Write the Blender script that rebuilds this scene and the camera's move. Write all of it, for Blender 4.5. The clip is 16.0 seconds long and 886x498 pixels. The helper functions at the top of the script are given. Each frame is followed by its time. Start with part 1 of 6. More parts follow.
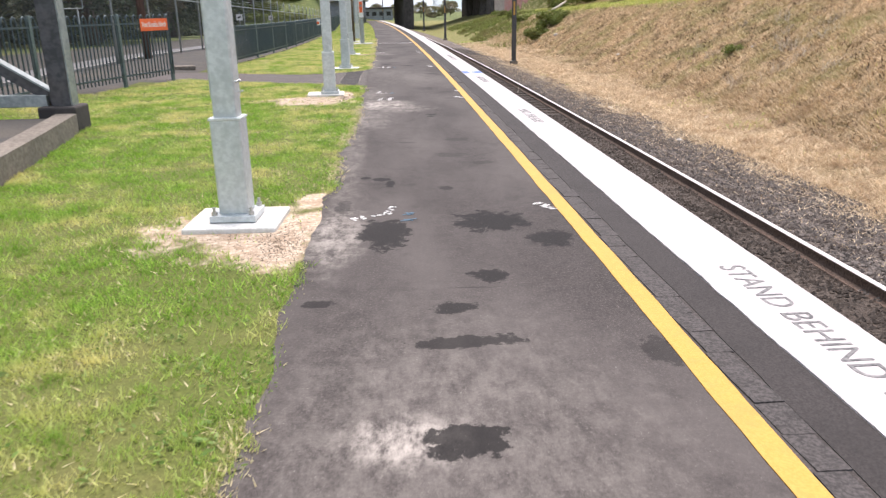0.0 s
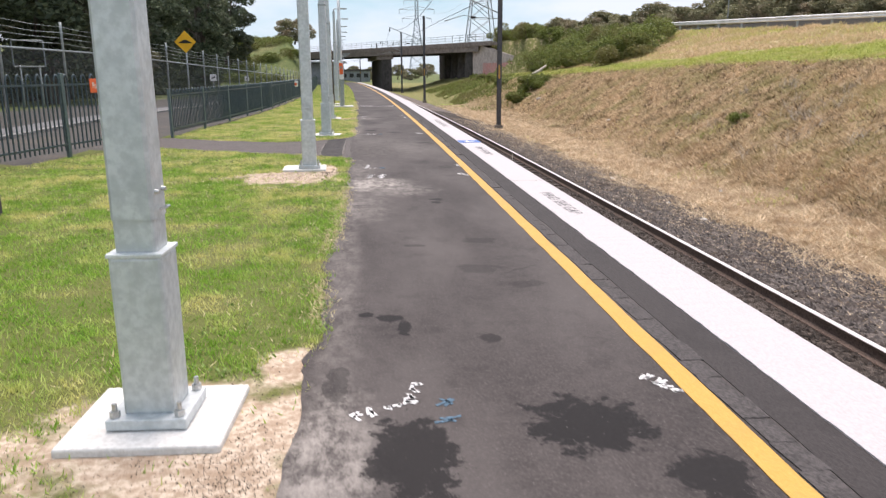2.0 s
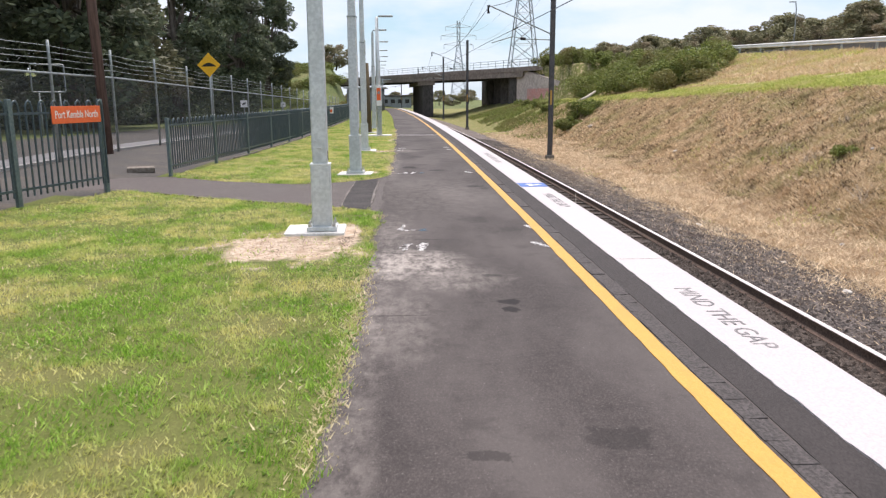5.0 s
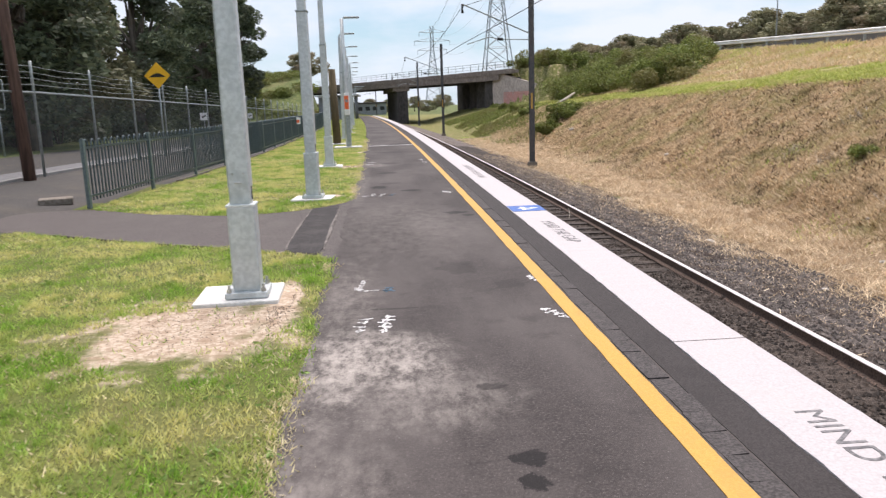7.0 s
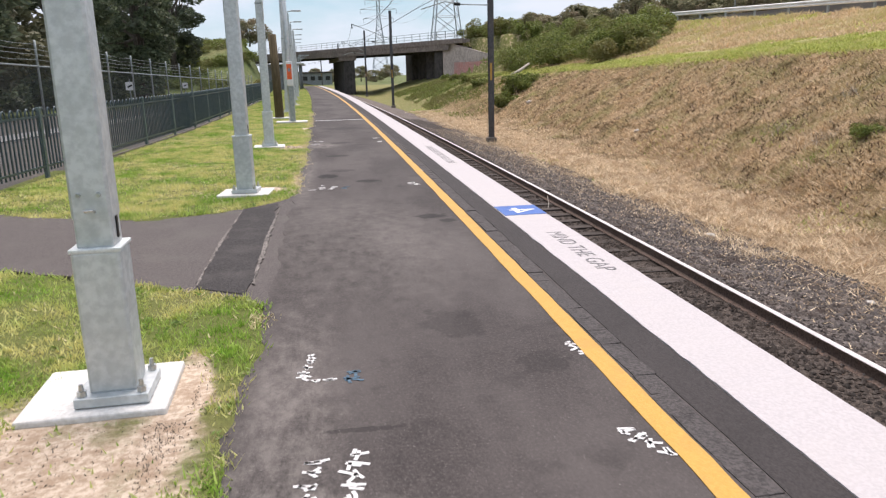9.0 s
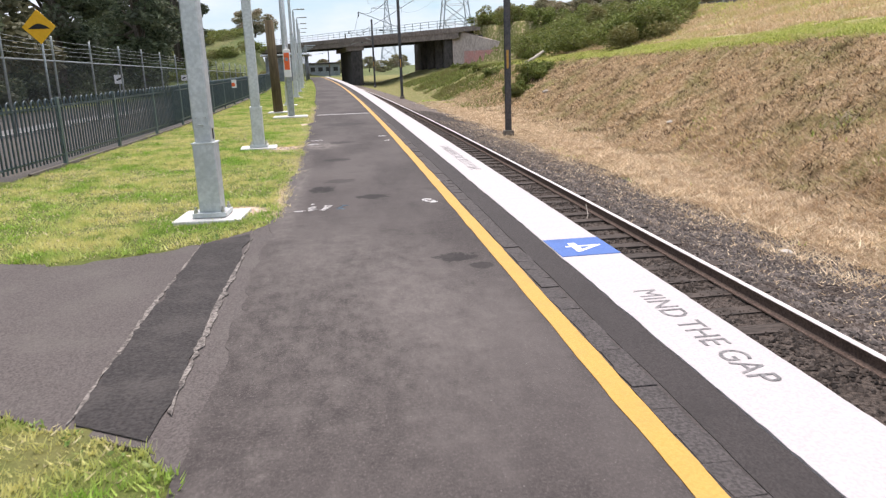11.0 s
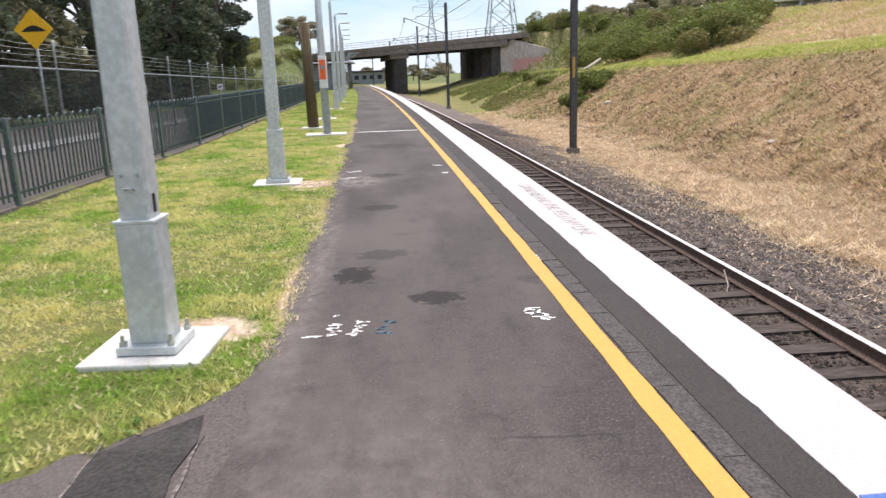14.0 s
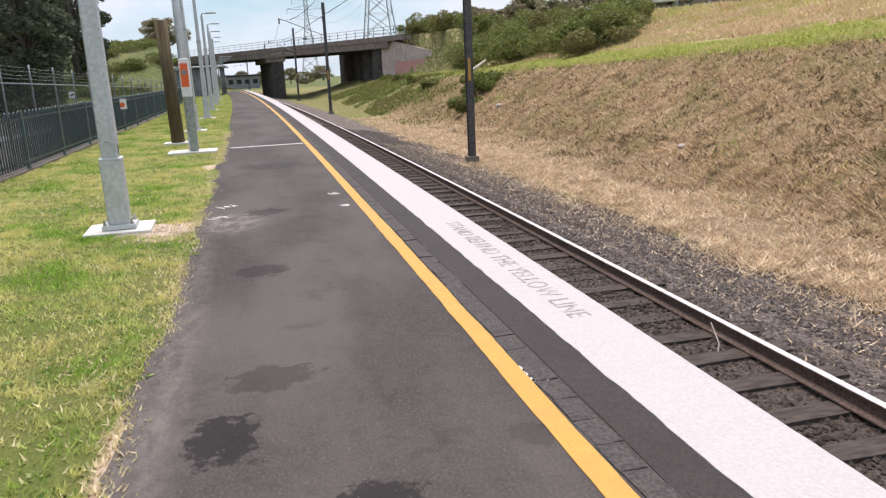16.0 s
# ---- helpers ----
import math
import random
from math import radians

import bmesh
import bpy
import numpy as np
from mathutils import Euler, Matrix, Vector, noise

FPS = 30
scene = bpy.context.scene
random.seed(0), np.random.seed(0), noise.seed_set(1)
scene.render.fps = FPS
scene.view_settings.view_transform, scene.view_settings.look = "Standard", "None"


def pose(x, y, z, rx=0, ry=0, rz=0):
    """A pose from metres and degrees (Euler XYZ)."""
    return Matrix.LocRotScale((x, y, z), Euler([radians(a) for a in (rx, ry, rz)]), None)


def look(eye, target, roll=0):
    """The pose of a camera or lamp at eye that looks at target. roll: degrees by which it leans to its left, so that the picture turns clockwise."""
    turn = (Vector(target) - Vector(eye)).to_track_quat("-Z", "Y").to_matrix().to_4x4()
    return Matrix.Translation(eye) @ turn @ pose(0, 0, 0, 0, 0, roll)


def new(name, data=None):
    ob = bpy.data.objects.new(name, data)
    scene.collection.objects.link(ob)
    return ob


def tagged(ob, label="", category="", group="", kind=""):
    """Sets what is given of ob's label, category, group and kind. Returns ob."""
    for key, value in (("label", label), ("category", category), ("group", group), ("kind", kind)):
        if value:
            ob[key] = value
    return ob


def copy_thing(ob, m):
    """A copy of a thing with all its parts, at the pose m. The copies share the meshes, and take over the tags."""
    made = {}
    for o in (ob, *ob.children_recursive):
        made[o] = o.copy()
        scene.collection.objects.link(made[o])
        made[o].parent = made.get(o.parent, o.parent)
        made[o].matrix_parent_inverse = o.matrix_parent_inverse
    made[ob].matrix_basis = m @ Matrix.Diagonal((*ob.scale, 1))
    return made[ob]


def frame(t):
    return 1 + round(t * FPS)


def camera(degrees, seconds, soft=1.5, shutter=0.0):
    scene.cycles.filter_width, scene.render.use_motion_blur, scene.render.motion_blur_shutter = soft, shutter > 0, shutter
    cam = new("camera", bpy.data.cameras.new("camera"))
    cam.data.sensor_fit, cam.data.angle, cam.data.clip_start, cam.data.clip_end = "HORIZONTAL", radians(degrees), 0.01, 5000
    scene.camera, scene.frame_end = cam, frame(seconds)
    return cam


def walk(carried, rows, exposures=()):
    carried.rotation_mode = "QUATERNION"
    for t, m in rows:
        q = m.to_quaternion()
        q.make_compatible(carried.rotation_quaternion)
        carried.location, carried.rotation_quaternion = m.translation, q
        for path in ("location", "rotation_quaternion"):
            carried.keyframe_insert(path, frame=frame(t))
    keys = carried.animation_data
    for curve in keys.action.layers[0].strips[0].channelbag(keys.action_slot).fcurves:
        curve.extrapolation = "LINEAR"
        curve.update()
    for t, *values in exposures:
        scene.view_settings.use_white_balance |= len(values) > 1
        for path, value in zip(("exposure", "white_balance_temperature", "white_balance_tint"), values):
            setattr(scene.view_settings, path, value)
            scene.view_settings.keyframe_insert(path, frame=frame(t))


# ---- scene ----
cam = camera(61.6, 16.0, soft=1.3, shutter=0.25)
METRES, EYE, TILT, LEAN, TURN = 20.0, 1.55, 0.0, 0.0, -4.0
ROWS = [
    (0.0, 0.0, 0.0, 0.0, -0.3, -17.87, 0.93),
    (0.5, -0.0024, 0.0326, -0.0034, -3.5, -18.55, -0.14),
    (1.0, -0.0079, 0.061, -0.002, -5.66, -17.51, -0.55),
    (1.5, -0.0125, 0.0895, -0.0017, -4.91, -15.69, -0.43),
    (2.0, -0.0199, 0.1204, 0.0004, -2.13, -13.4, 0.24),
    (2.5, -0.0263, 0.1489, 0.0018, -1.12, -11.18, 0.37),
    (3.0, -0.0265, 0.1805, 0.0007, 0.34, -11.05, 0.83),
    (3.5, -0.0297, 0.2107, -0.0009, 0.03, -11.62, 1.26),
    (6.0, -0.0226, 0.3647, 0.0022, 1.44, -11.12, -0.3),
    (6.5, -0.0213, 0.3959, 0.003, 1.88, -10.18, 1.15),
    (7.0, -0.0268, 0.427, 0.0017, -0.91, -11.12, 1.82),
    (7.5, -0.0284, 0.4586, -0.0003, -4.16, -12.62, 2.27),
    (8.0, -0.0326, 0.4908, 0.0016, -6.72, -13.02, 2.38),
    (8.5, -0.0363, 0.521, 0.0009, -6.52, -13.59, 1.76),
    (9.0, -0.0379, 0.553, 0.0022, -4.91, -13.41, 1.36),
    (11.5, -0.034, 0.7073, -0.0007, -3.85, -14.83, 2.38),
    (12.0, -0.0334, 0.738, 0.0003, 0.11, -15.98, 3.49),
    (12.5, -0.0362, 0.7711, 0.0025, 5.25, -15.28, 4.11),
    (13.0, -0.0422, 0.8027, 0.0042, 6.04, -13.27, 3.41),
    (13.5, -0.0431, 0.8344, 0.0027, 4.52, -12.93, 3.05),
    (14.0, -0.0478, 0.8652, 0.0012, -1.03, -13.45, 1.92),
    (14.5, -0.0474, 0.8976, -0.0006, -5.19, -13.13, 1.13),
    (15.0, -0.0524, 0.9286, 0.0012, -7.24, -11.45, 1.85),
    (15.5, -0.0526, 0.9592, 0.0009, -10.08, -12.44, 2.33),
    (16.0, -0.0551, 0.9927, 0.0026, -10.12, -13.61, 2.5),
]
walk(cam, [(t, pose(0, 0, EYE, TILT, LEAN, TURN) @ pose(METRES * x, METRES * y, METRES * z, 90 + pitch, roll, yaw)) for t, x, y, z, yaw, pitch, roll in ROWS],
     [(t, 0.8 + e) for t, e in ((0, 0.4), (1, 0.25), (1.5, 0.3), (2, 0.16), (2.5, 0.1), (3.5, 0.21), (6.5, 0.16), (8.5, 0.02), (9, 0.05), (11.5, 0.3), (12.5, 0.45), (13.5, 0.4), (14, 0.28), (14.5, 0.24), (15, 0.12), (16, 0.08))])

# ---- world and light ----
world = bpy.data.worlds.new("world")
scene.world = world
world.use_nodes = True
wn, wl = world.node_tree.nodes, world.node_tree.links
wn.clear()
w_out = wn.new("ShaderNodeOutputWorld")
w_bg = wn.new("ShaderNodeBackground")
w_sky = wn.new("ShaderNodeTexSky")
w_sky.sky_type = "NISHITA"
w_sky.sun_disc = False
w_sky.sun_elevation = radians(71)
w_sky.sun_rotation = radians(8)
w_sky.air_density = 1.0
w_sky.dust_density = 0.7
w_coord = wn.new("ShaderNodeTexCoord")
w_map = wn.new("ShaderNodeMapping")
w_map.inputs["Scale"].default_value = (1.0, 1.0, 3.2)
w_noise = wn.new("ShaderNodeTexNoise")
w_noise.inputs["Scale"].default_value = 2.4
w_noise.inputs["Detail"].default_value = 7
w_noise.inputs["Roughness"].default_value = 0.58
w_ramp = wn.new("ShaderNodeValToRGB")
w_ramp.color_ramp.elements[0].position = 0.37
w_ramp.color_ramp.elements[1].position = 0.55
w_mix = wn.new("ShaderNodeMix")
w_mix.data_type = "RGBA"
w_mix.inputs[7].default_value = (4.95, 5.2, 5.95, 1)
wl.new(w_coord.outputs["Generated"], w_map.inputs["Vector"])
wl.new(w_map.outputs[0], w_noise.inputs["Vector"])
wl.new(w_noise.outputs[0], w_ramp.inputs[0])
wl.new(w_ramp.outputs[0], w_mix.inputs[0])
w_blue = wn.new("ShaderNodeMix")
w_blue.data_type = "RGBA"
w_blue.inputs[0].default_value = 0.75
w_blue.inputs[7].default_value = (2.75, 3.75, 4.6, 1)
wl.new(w_sky.outputs[0], w_blue.inputs[6])
wl.new(w_blue.outputs[2], w_mix.inputs[6])
wl.new(w_mix.outputs[2], w_bg.inputs[0])
w_bg.inputs[1].default_value = 0.095
wl.new(w_bg.outputs[0], w_out.inputs[0])

sun = new("sun", bpy.data.lights.new("sun", "SUN"))
sun.data.energy = 2.72
sun.data.angle = radians(38)
sun.data.color = (1.0, 0.868, 0.815)
sun.matrix_world = look((5, 34, 100), (0, 0, 0))

# ---- materials ----


class Net:
    """A small wrapper for building node materials."""

    def __init__(self, name):
        self.m = bpy.data.materials.new(name)
        self.m.use_nodes = True
        self.t = self.m.node_tree
        self.p = self.t.nodes["Principled BSDF"]
        self.out = self.t.nodes["Material Output"]
        self.pos = self.t.nodes.new("ShaderNodeNewGeometry").outputs["Position"]

    def link(self, a, b):
        self.t.links.new(a, b)

    def noise(self, scale, detail=4, rough=0.55, vec=None, stretch=None):
        n = self.t.nodes.new("ShaderNodeTexNoise")
        n.inputs["Scale"].default_value = scale
        n.inputs["Detail"].default_value = detail
        n.inputs["Roughness"].default_value = rough
        v = vec or self.pos
        if stretch:
            mp = self.t.nodes.new("ShaderNodeMapping")
            mp.inputs["Scale"].default_value = stretch
            self.link(v, mp.inputs["Vector"])
            v = mp.outputs[0]
        self.link(v, n.inputs["Vector"])
        return n.outputs[0]

    def ramp(self, fac, lo, hi):
        n = self.t.nodes.new("ShaderNodeMapRange")
        n.interpolation_type = "SMOOTHSTEP"
        self.link(fac, n.inputs[0])
        n.inputs[1].default_value, n.inputs[2].default_value = lo, hi
        return n.outputs[0]

    def math(self, op, a, b=None):
        n = self.t.nodes.new("ShaderNodeMath")
        n.operation = op
        for i, v in enumerate((a, b)):
            if v is None:
                continue
            if isinstance(v, (int, float)):
                n.inputs[i].default_value = v
            else:
                self.link(v, n.inputs[i])
        return n.outputs[0]

    def mix(self, fac, a, b, mode="MIX"):
        n = self.t.nodes.new("ShaderNodeMix")
        n.data_type, n.blend_type = "RGBA", mode
        for slot, v in ((0, fac), (6, a), (7, b)):
            if isinstance(v, (int, float)):
                n.inputs[slot].default_value = v
            elif isinstance(v, tuple):
                n.inputs[slot].default_value = (*v, 1)
            else:
                self.link(v, n.inputs[slot])
        return n.outputs[2]

    def xyz(self):
        n = self.t.nodes.new("ShaderNodeSeparateXYZ")
        self.link(self.pos, n.inputs[0])
        return n.outputs

    def spot(self, cx, cy, rx, ry, wob, soft=0.25, wobscale=2.2):
        """A mask with a ragged rim round a place on the ground."""
        p = self.xyz()
        dx = self.math("DIVIDE", self.math("SUBTRACT", p[0], cx), rx)
        dy = self.math("DIVIDE", self.math("SUBTRACT", p[1], cy), ry)
        d = self.math("SQRT", self.math("ADD", self.math("MULTIPLY", dx, dx), self.math("MULTIPLY", dy, dy)))
        d = self.math("ADD", d, self.math("MULTIPLY", self.math("SUBTRACT", wob, 0.5), wobscale))
        return self.math("SUBTRACT", 1.0, self.ramp(d, 1 - soft, 1 + soft))

    def bump(self, height, strength, dist=0.02):
        n = self.t.nodes.new("ShaderNodeBump")
        n.inputs["Strength"].default_value = strength
        n.inputs["Distance"].default_value = dist
        self.link(height, n.inputs["Height"])
        self.link(n.outputs[0], self.p.inputs["Normal"])

    def colour(self, c):
        if isinstance(c, tuple):
            self.p.inputs["Base Color"].default_value = (*c, 1)
        else:
            self.link(c, self.p.inputs["Base Color"])

    def surf(self, rough=0.8, metal=0.0, spec=0.4):
        self.p.inputs["Metallic"].default_value = metal
        self.p.inputs["Specular IOR Level"].default_value = spec
        if isinstance(rough, (int, float)):
            self.p.inputs["Roughness"].default_value = rough
        else:
            self.link(rough, self.p.inputs["Roughness"])


def plain(name, c1, c2, fine=40, coarse=2.0, rough=0.8, metal=0.0, bump=0.3, dist=0.01, dirt=0.35, dirtcol=None, stretch=None, spec=0.4):
    """Two tones of fine grain, with larger stains over them."""
    n = Net(name)
    f = n.noise(fine, 5, 0.6, stretch=stretch)
    g = n.noise(coarse, 4, 0.6)
    c = n.mix(n.ramp(f, 0.35, 0.65), c1, c2)
    d = dirtcol or tuple(v * 0.55 for v in c1)
    c = n.mix(n.math("MULTIPLY", n.ramp(g, 0.45, 0.72), dirt), c, d)
    n.colour(c)
    n.surf(rough, metal, spec)
    n.bump(f, bump, dist)
    return n.m


def asphalt_material():
    n = Net("platform asphalt")
    fine = n.noise(170, 6, 0.8)
    mid = n.noise(11, 6, 0.7)
    big = n.noise(0.9, 4, 0.55, stretch=(1.0, 0.35, 1.0))
    wob = n.noise(6.0, 7, 0.72)
    c = n.mix(n.ramp(fine, 0.3, 0.7), (0.023, 0.0195, 0.019), (0.090, 0.077, 0.0745))
    c = n.mix(n.math("MULTIPLY", n.ramp(mid, 0.42, 0.68), 0.6), c, (0.030, 0.026, 0.026))
    speck = n.noise(62, 4, 0.7)
    c = n.mix(n.math("MULTIPLY", n.ramp(speck, 0.50, 0.60), 0.5), c, (0.017, 0.0145, 0.0142))
    c = n.mix(n.math("MULTIPLY", n.math("SUBTRACT", 1.0, n.ramp(speck, 0.36, 0.43)), 0.42), c, (0.17, 0.153, 0.146))
    c = n.mix(n.math("MULTIPLY", n.ramp(big, 0.36, 0.66), 0.6), c, (0.112, 0.099, 0.095))
    blotch = n.noise(2.3, 6, 0.68)
    c = n.mix(n.math("MULTIPLY", n.ramp(blotch, 0.54, 0.68), 0.35), c, (0.022, 0.019, 0.019))
    # pale dust worn onto the surface
    worn = n.noise(9, 10, 0.8, stretch=(1.0, 0.5, 1.0))
    for x, y, rx, ry, a in ((0.02, 2.46, 0.2, 0.16, 0.8), (-0.42, 5.2, 0.2, 0.6, 0.55), (0.02, 13.1, 0.36, 0.5, 0.68), (-0.3, 12.9, 0.2, 0.6, 0.5), (-0.25, 14.3, 0.22, 1.5, 0.22),
                            (-0.2, 11.2, 0.25, 0.9, 0.2), (-0.42, 8.5, 0.12, 3.5, 0.2), (-0.35, 24.6, 0.14, 3.5, 0.18), (-0.1, 28.6, 0.3, 0.6, 0.35), (0.3, 12.4, 0.4, 0.4, 0.3), (0.15, 2.2, 0.8, 1.3, 0.2), (0.2, 18.4, 0.9, 2.0, 0.12)):
        s = n.spot(x, y, rx, ry, wob, 0.6, 1.6)
        c = n.mix(n.math("MULTIPLY", n.math("MULTIPLY", s, n.ramp(worn, 0.36, 0.64)), a), c, (0.46, 0.42, 0.385))
    # dark damp and oil marks
    lobes = n.noise(7.5, 8, 0.74)
    torn = n.ramp(n.noise(38, 5, 0.72), 0.27, 0.37)
    for x, y, rx, ry, a in ((0.25, 2.44, 0.16, 0.12, 0.9), (0.35, 3.31, 0.26, 0.07, 0.8), (0.31, 3.75, 0.13, 0.08, 0.85), (0.59, 4.24, 0.12, 0.11, 0.9), (0.74, 5.44, 0.27, 0.27, 0.95), (-0.06, 5.22, 0.18, 0.36, 0.9), (1.12, 4.95, 0.15, 0.19, 0.9),
                            (-0.24, 7.12, 0.05, 0.04, 0.95), (-0.1, 7.04, 0.10, 0.07, 0.95), (-0.01, 6.86, 0.04, 0.13, 0.95), (-0.42, 3.88, 0.09, 0.05, 0.8), (1.26, 3.11, 0.1, 0.13, 0.6), (0.22, 9.1, 0.1, 0.05, 0.5), (0.85, 9.25, 0.16, 0.12, 0.4), (0.67, 8.21, 0.17, 0.12, 0.4), (0.97, 7.73, 0.13, 0.09, 0.4), (0.5, 6.6, 0.06, 0.08, 0.7),
                            (0.68, 11.62, 0.09, 0.07, 0.9), (0.65, 11.4, 0.07, 0.07, 0.9), (0.62, 12.5, 0.09, 0.05, 0.6), (0.08, 14.25, 0.2, 0.025, 0.5), (-0.2, 11.3, 0.25, 0.02, 0.5), (-0.4, 6.0, 0.06, 0.25, 0.5),
                            (0.75, 15.65, 0.2, 0.26, 0.3), (1.14, 14.87, 0.16, 0.16, 0.3), (1.12, 19.34, 0.16, 0.13, 0.7), (1.27, 19.04, 0.1, 0.09, 0.6), (0.0, 23.15, 0.16, 0.24, 0.85), (0.6, 22.42, 0.17, 0.16, 0.8), (0.23, 23.81, 0.25, 0.16, 0.45), (1.36, 22.75, 0.1, 0.12, 0.3), (0.31, 29.1, 0.28, 0.2, 0.6), (0.21, 26.2, 0.22, 0.2, 0.6), (0.4, 34.0, 0.5, 0.5, 0.5)):
        s = n.spot(x, y, rx, ry, lobes, 0.09, 3.4)
        c = n.mix(n.math("MULTIPLY", n.math("MULTIPLY", s, torn), a), c, (0.0105, 0.0092, 0.0098))
    # cracks
    v = n.t.nodes.new("ShaderNodeTexVoronoi")
    v.feature = "DISTANCE_TO_EDGE"
    v.inputs["Scale"].default_value = 0.42
    warp = n.mix(0.22, n.pos, n.noise(3.0, 3), "ADD")
    n.link(warp, v.inputs["Vector"])
    crack = n.math("MULTIPLY", n.math("SUBTRACT", 1.0, n.ramp(v.outputs[0], 0.0, 0.006)), n.ramp(n.noise(0.7, 2), 0.56, 0.66))
    c = n.mix(n.math("MULTIPLY", crack, 0.6), c, (0.02, 0.018, 0.018))
    # pale grit
    grit = n.ramp(n.noise(75, 2, 0.5), 0.70, 0.76)
    c = n.mix(n.math("MULTIPLY", grit, 0.5), c, (0.35, 0.33, 0.31))
    n.colour(c)
    n.surf(0.85, 0, 0.28)
    n.bump(n.math("SUBTRACT", n.math("ADD", fine, n.math("MULTIPLY", mid, 0.3)), crack), 0.28, 0.005)
    return n.m


def lawn_material():
    n = Net("lawn soil and sward")
    f = n.noise(60, 5, 0.7)
    g = n.noise(1.1, 4, 0.6)
    wob = n.noise(2.6, 5, 0.65)
    c = n.mix(n.ramp(f, 0.3, 0.7), (0.058, 0.076, 0.019), (0.150, 0.175, 0.046))
    c = n.mix(n.math("MULTIPLY", n.ramp(g, 0.45, 0.7), 0.5), c, (0.17, 0.145, 0.065))
    sand = n.mix(n.ramp(n.noise(24, 4, 0.7), 0.35, 0.65), (0.37, 0.285, 0.21), (0.60, 0.50, 0.40))
    sand = n.mix(n.math("MULTIPLY", n.ramp(n.noise(5.5, 6, 0.7), 0.46, 0.6), 0.6), sand, (0.28, 0.195, 0.13))
    for x, y, rx, ry in SAND:
        c = n.mix(n.spot(x, y, rx, ry, wob, 0.3, 2.4), c, sand)
    n.colour(c)
    n.surf(0.95, 0, 0.2)
    n.bump(n.math("ADD", n.math("MULTIPLY", f, 0.5), n.noise(9, 5, 0.7)), 0.5, 0.03)
    return n.m


def bank_material():
    n = Net("dry bank")
    x, y, z = n.xyz()
    f = n.noise(34, 6, 0.75)
    m = n.noise(3.2, 5, 0.65)
    g = n.noise(0.35, 3, 0.55)
    straw = n.mix(n.ramp(f, 0.3, 0.7), (0.20, 0.14, 0.085), (0.54, 0.41, 0.27))
    brown = n.mix(n.ramp(f, 0.3, 0.7), (0.26, 0.184, 0.108), (0.59, 0.445, 0.28))
    green = n.mix(n.ramp(f, 0.3, 0.7), (0.18, 0.225, 0.035), (0.33, 0.37, 0.08))
    high = n.math("ADD", z, n.math("MULTIPLY", n.math("SUBTRACT", m, 0.5), 1.0))
    c = n.mix(n.ramp(high, -1.35, -0.9), straw, brown)
    c = n.mix(n.math("MULTIPLY", n.ramp(m, 0.52, 0.7), 0.4), c, (0.22, 0.155, 0.092))
    c = n.mix(n.math("MULTIPLY", n.ramp(g, 0.5, 0.72), 0.45), c, (0.24, 0.215, 0.085))
    crest = n.math("SUBTRACT", 1.95, n.math("MULTIPLY", n.math("MINIMUM", n.math("MAXIMUM", n.math("SUBTRACT", y, 36), 0), 60), 0.02))
    low = n.math("ADD", n.math("SUBTRACT", z, crest), n.math("MULTIPLY", n.math("SUBTRACT", m, 0.5), 0.5))
    ledge = n.math("MULTIPLY", n.ramp(low, -0.18, 0.02), n.math("SUBTRACT", 1.0, n.ramp(low, 0.42, 0.75)))
    upper = n.ramp(low, 0.38, 0.7)
    dry = n.mix(n.ramp(m, 0.42, 0.62), (0.58, 0.45, 0.30), (0.44, 0.37, 0.19))
    c = n.mix(upper, c, dry)
    c = n.mix(ledge, c, green)
    far = n.ramp(y, 54, 78)
    c = n.mix(n.math("MULTIPLY", far, n.ramp(m, 0.28, 0.55)), c, (0.17, 0.18, 0.06))
    n.colour(c)
    n.surf(0.95, 0, 0.15)
    n.bump(n.math("ADD", f, m), 0.9, 0.08)
    return n.m


def leaf_material(name, c1, c2, c3, patch=0.8, clump=None, dry=None):
    """clump: scale and colour of a finer mottling; dry: y from and to where the patches grow."""
    n = Net(name)
    g = n.t.nodes.new("ShaderNodeNewGeometry")
    rnd = g.outputs["Random Per Island"]
    c = n.mix(rnd, c1, c2)
    f = n.noise(patch, 5, 0.62)
    if dry:
        f = n.math("ADD", f, n.math("MULTIPLY", n.ramp(n.xyz()[1], *dry), 0.09))
    c = n.mix(n.ramp(f, 0.44, 0.66), c, c3)
    if clump:
        c = n.mix(n.math("MULTIPLY", n.ramp(n.noise(clump[0], 4, 0.6), 0.50, 0.66), 0.75), c, clump[1])
    n.colour(c)
    n.surf(0.62, 0, 0.3)
    tr = n.t.nodes.new("ShaderNodeBsdfTranslucent")
    n.link(c, tr.inputs[0])
    mx = n.t.nodes.new("ShaderNodeMixShader")
    mx.inputs[0].default_value = 0.3
    n.link(n.p.outputs[0], mx.inputs[1])
    n.link(tr.outputs[0], mx.inputs[2])
    n.link(mx.outputs[0], n.out.inputs[0])
    return n.m


def mesh_wire_material():
    n = Net("chain link wire")
    n.colour((0.085, 0.092, 0.095))
    n.surf(0.6, 0.2)
    tr = n.t.nodes.new("ShaderNodeBsdfTransparent")
    mx = n.t.nodes.new("ShaderNodeMixShader")
    mx.inputs[0].default_value = 0.24
    n.link(tr.outputs[0], mx.inputs[1])
    n.link(n.p.outputs[0], mx.inputs[2])
    n.link(mx.outputs[0], n.out.inputs[0])
    return n.m


